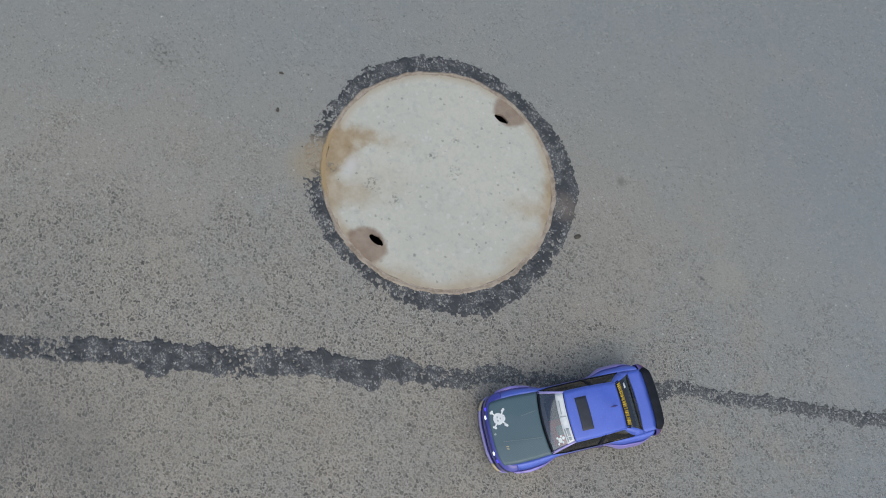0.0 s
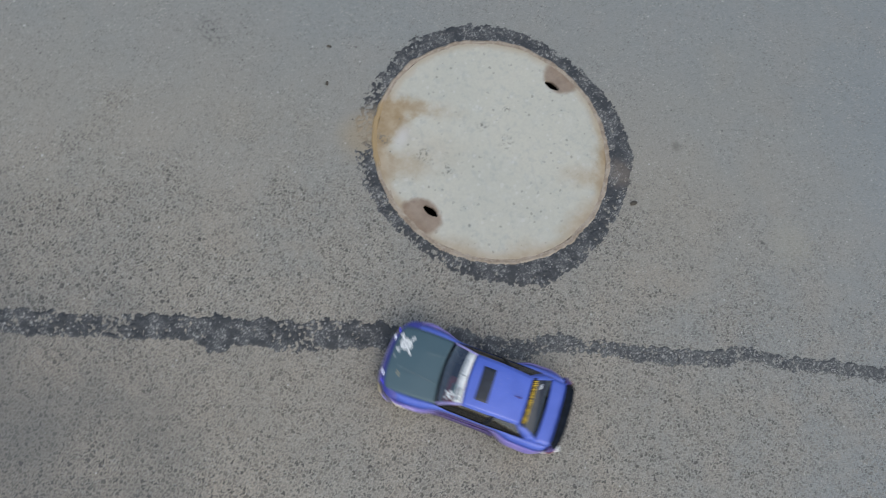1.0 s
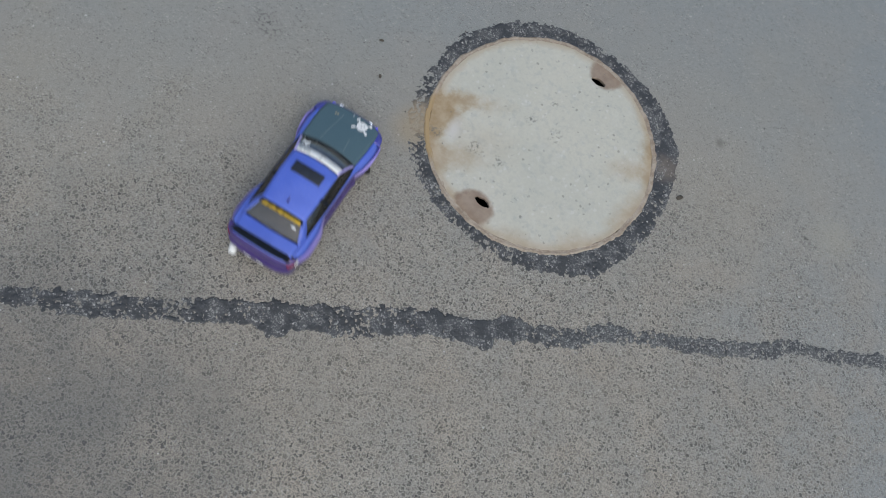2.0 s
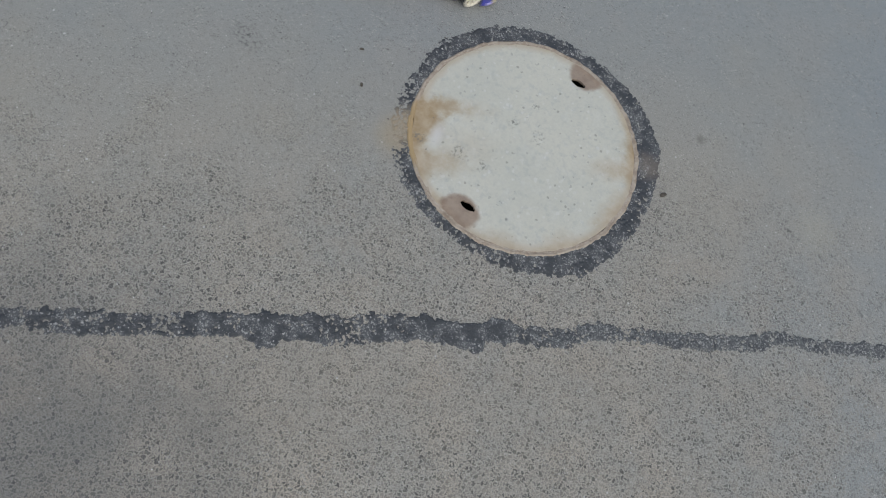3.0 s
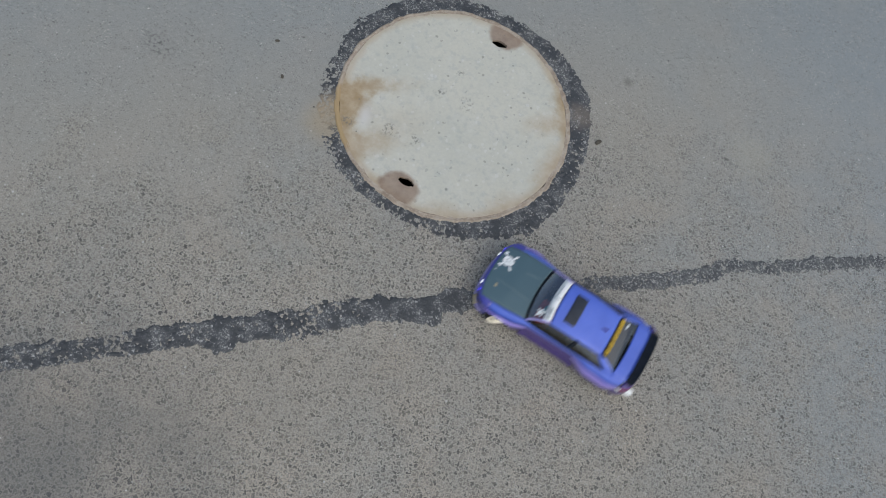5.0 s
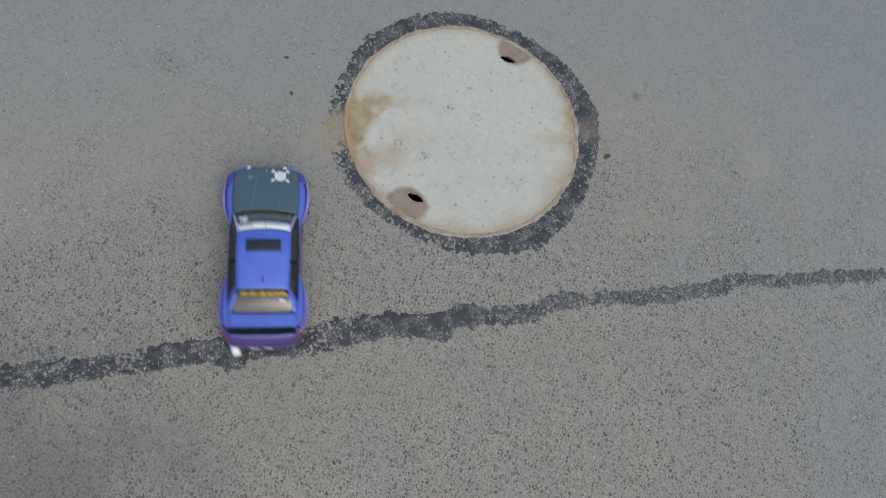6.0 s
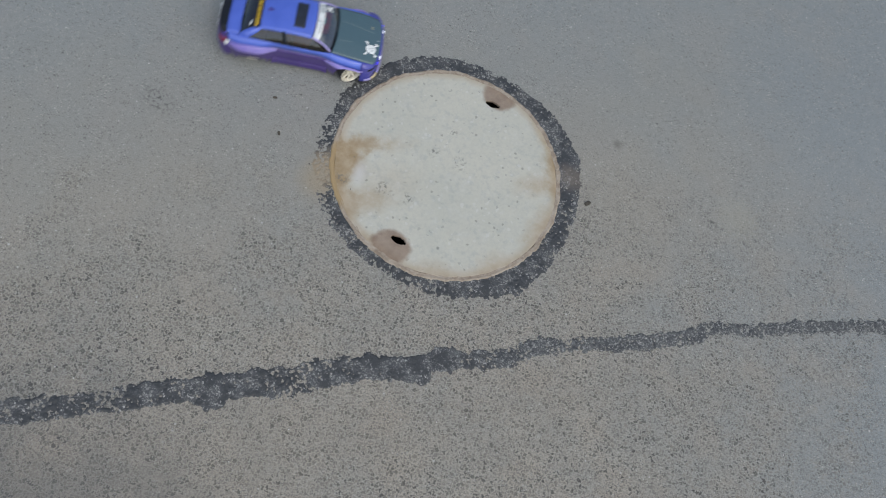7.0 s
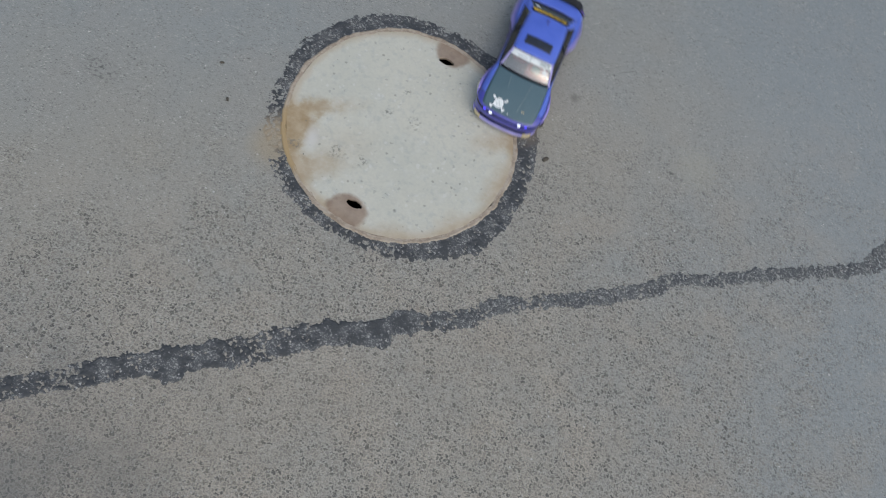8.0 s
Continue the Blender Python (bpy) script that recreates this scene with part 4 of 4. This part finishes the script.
    bar_on(bm, (0.1890, -0.0005), (0.1930, 0.0015), 0.0035, top, 0.0010)
    solid(part("badge", bm, GREY, hood, "small pale badge"), 0.0004)

    # chassis seen through the glass
    part("chassis", box(-0.165, 0.170, -0.045, 0.045, 0.010, 0.016), BLACK, car, "flat black chassis plate")
    part("dashboard", box(0.064, 0.080, -0.058, 0.058, 0.060, 0.076, 0.004), SHELF, car)
    part("seat_tray", box(-0.075, 0.048, -0.055, 0.055, 0.040, 0.052, 0.004), BLACK, car, "dark interior tray")
    for y in (-0.026, 0.026):
        part("seat", box(-0.020, 0.024, y - 0.021, y + 0.021, 0.052, 0.072, 0.005), RED, car, "red bucket seat")
        part("seat_back", box(-0.036, -0.022, y - 0.018, y + 0.018, 0.052, 0.098, 0.005), RED, car, "red bucket seat back")
    part("dash_cover", box(0.026, 0.064, -0.002, 0.056, 0.062, 0.080, 0.003), RED, car, "red tray")
    part("receiver", box(0.036, 0.054, 0.012, 0.034, 0.080, 0.089, 0.003), TEAL, car, "teal plastic module")
    part("parcel_shelf", box(-0.140, -0.085, -0.056, 0.056, 0.066, 0.078, 0.003), SHELF, car)
    for x in AXLES:
        part("axle", box(x - 0.006, x + 0.006, -0.068, 0.068, 0.026, 0.036, 0.002), BLACK, car)
    return car


car = build_car()
wheels = []
first = build_wheel(car)
for x in AXLES:
    for s in (1, -1):
        ob = first if not wheels else copy_thing(first, Matrix())
        ob.parent = car
        wheels.append((ob, x, s))


# ---- small things lying on the ground ----
def scrap(name, x, y, size, turn, material, label, category):
    """A small curled flake."""
    def point(u, v):
        a, b = (u - 0.5) * size * 1.7, (v - 0.5) * size * (0.4 + 0.6 * math.sin(math.pi * (0.1 + 0.85 * u)))
        c, s = math.cos(turn), math.sin(turn)
        return x + c * a - s * b, y + s * a + c * b, 0.0008 + size * 0.22 * math.sin(math.pi * u) * (1 - abs(v - 0.5)) + 0.001 * rough(a, b, 300)
    ob = solid(part(name, grid(point, 8, 5), material, None, label, True), 0.0007, offset=1)
    return tagged(ob, label, category)


LEAF = dull("dry_dark_leaf", (0.105, 0.092, 0.070), 0.8, 0.4, 200)
scrap("leaf_scrap", 0.3660, 0.0695, 0.011, 0.9, LEAF, "dark dry leaf scrap lying on asphalt", "leaf")
scrap("leaf_scrap", -0.4210, -0.0860, 0.007, 2.1, LEAF, "dark dry leaf scrap lying on asphalt", "leaf")
scrap("leaf_scrap", -0.4705, 0.0018, 0.0065, 0.4, LEAF, "dark dry leaf scrap lying on asphalt", "leaf")

PEBBLE = Nodes("mixed_grit")
island = PEBBLE.add("ShaderNodeNewGeometry").outputs["Random Per Island"]
PEBBLE = PEBBLE.done(PEBBLE.mix(PEBBLE.step(island, 0.3, 0.35), (0.09, 0.085, 0.075), (0.50, 0.49, 0.46)), 0.85)
bm = bmesh.new()
for _ in range(420):
    x, y = random.uniform(-1.6, 2.0), random.uniform(-1.5, 2.0)
    r = random.uniform(0.0009, 0.0021) * (1.5 if random.random() < 0.06 else 1)
    z = 0.003 if math.hypot(x, y) < 0.30 else 0.0
    if 0.279 < math.hypot(x, y) < 0.30 or (z and random.random() < 0.5):
        continue
    bmesh.ops.create_icosphere(bm, subdivisions=1, radius=r, matrix=Matrix.LocRotScale((x, y, z + r * 0.25), Euler((0, 0, random.uniform(0, 3))), (1.3, random.uniform(0.7, 1.1), 0.6)))
grit = part("grit", bm, PEBBLE, None)
tagged(grit, "scattered pale and dark grit on the asphalt", "grit", kind="stuff")


# ---- what moves ----
# seconds, x, y, heading in degrees: the car circles the cover clockwise, tail out
DRIVE = [
    (0, 0.545, -0.350, -136.1), (0.5, 0.476, -0.397, -131.4), (0.8, 0.353, -0.488, -143.8), (1, 0.240, -0.543, -169.2), (1.2, 0.106, -0.586, -197.9),
    (1.5, -0.114, -0.612, -232.3), (1.7, -0.248, -0.575, -249.8), (2.25, -0.477, -0.282, -281.3), (2.8, -0.521, 0.103, -308.4), (3.15, -0.377, 0.417, -355.1),
    (3.5, -0.122, 0.579, -408.2), (3.7, 0.053, 0.556, -426.9), (4, 0.291, 0.439, -451.1), (4.2, 0.417, 0.305, -464.0), (4.5, 0.526, 0.019, -495.7),
    (4.7, 0.503, -0.178, -525.5), (5.25, 0.241, -0.544, -564.8), (5.8, -0.179, -0.583, -593.1), (6, -0.306, -0.508, -608.2), (6.2, -0.413, -0.401, -625.4),
    (6.5, -0.517, -0.199, -654.4), (6.8, -0.521, 0.036, -685.4), (7, -0.474, 0.179, -705.7), (7.2, -0.362, 0.300, -730.1), (7.5, -0.140, 0.423, -770.9),
    (7.8, 0.115, 0.403, -797.4), (8, 0.245, 0.299, -815.2),
]


def motions():
    walk(car, [(t, pose(x, y, 0.0, 0, 0, a)) for t, x, y, a in DRIVE])
    times, xs, ys, heads = (np.array(c) for c in zip(*DRIVE))
    for ob, ax, s in wheels:
        rows, spin = [], 0.0
        for k in range(241):
            t = k / 30
            if k:
                ds = math.hypot(np.interp(t, times, xs) - np.interp(t - 1 / 30, times, xs), np.interp(t, times, ys) - np.interp(t - 1 / 30, times, ys))
                spin += min(75.0, math.degrees(ds / WHEEL_R) * (1.0 if ax > 0 else 1.25))
            steer = 0.0
            if ax > 0:
                vx, vy = np.interp(t + 0.1, times, xs) - np.interp(t - 0.1, times, xs), np.interp(t + 0.1, times, ys) - np.interp(t - 0.1, times, ys)
                slip = (math.degrees(math.atan2(vy, vx)) - np.interp(t, times, heads) + 180) % 360 - 180
                steer = max(-12.0, min(32.0, slip * 0.8)) * min(1.0, math.hypot(vx, vy) / 0.08)
            rows.append((t, pose(ax, s * (0.0715 if ax > 0 else 0.0600), WHEEL_R, 0, 0, steer) @ pose(0, 0, 0, s * 4.0) @ pose(0, 0, 0, 0, spin, 0) @ pose(0, 0, 0, 0, 0, 0 if s > 0 else 180)))
        walk(ob, rows)


motions()
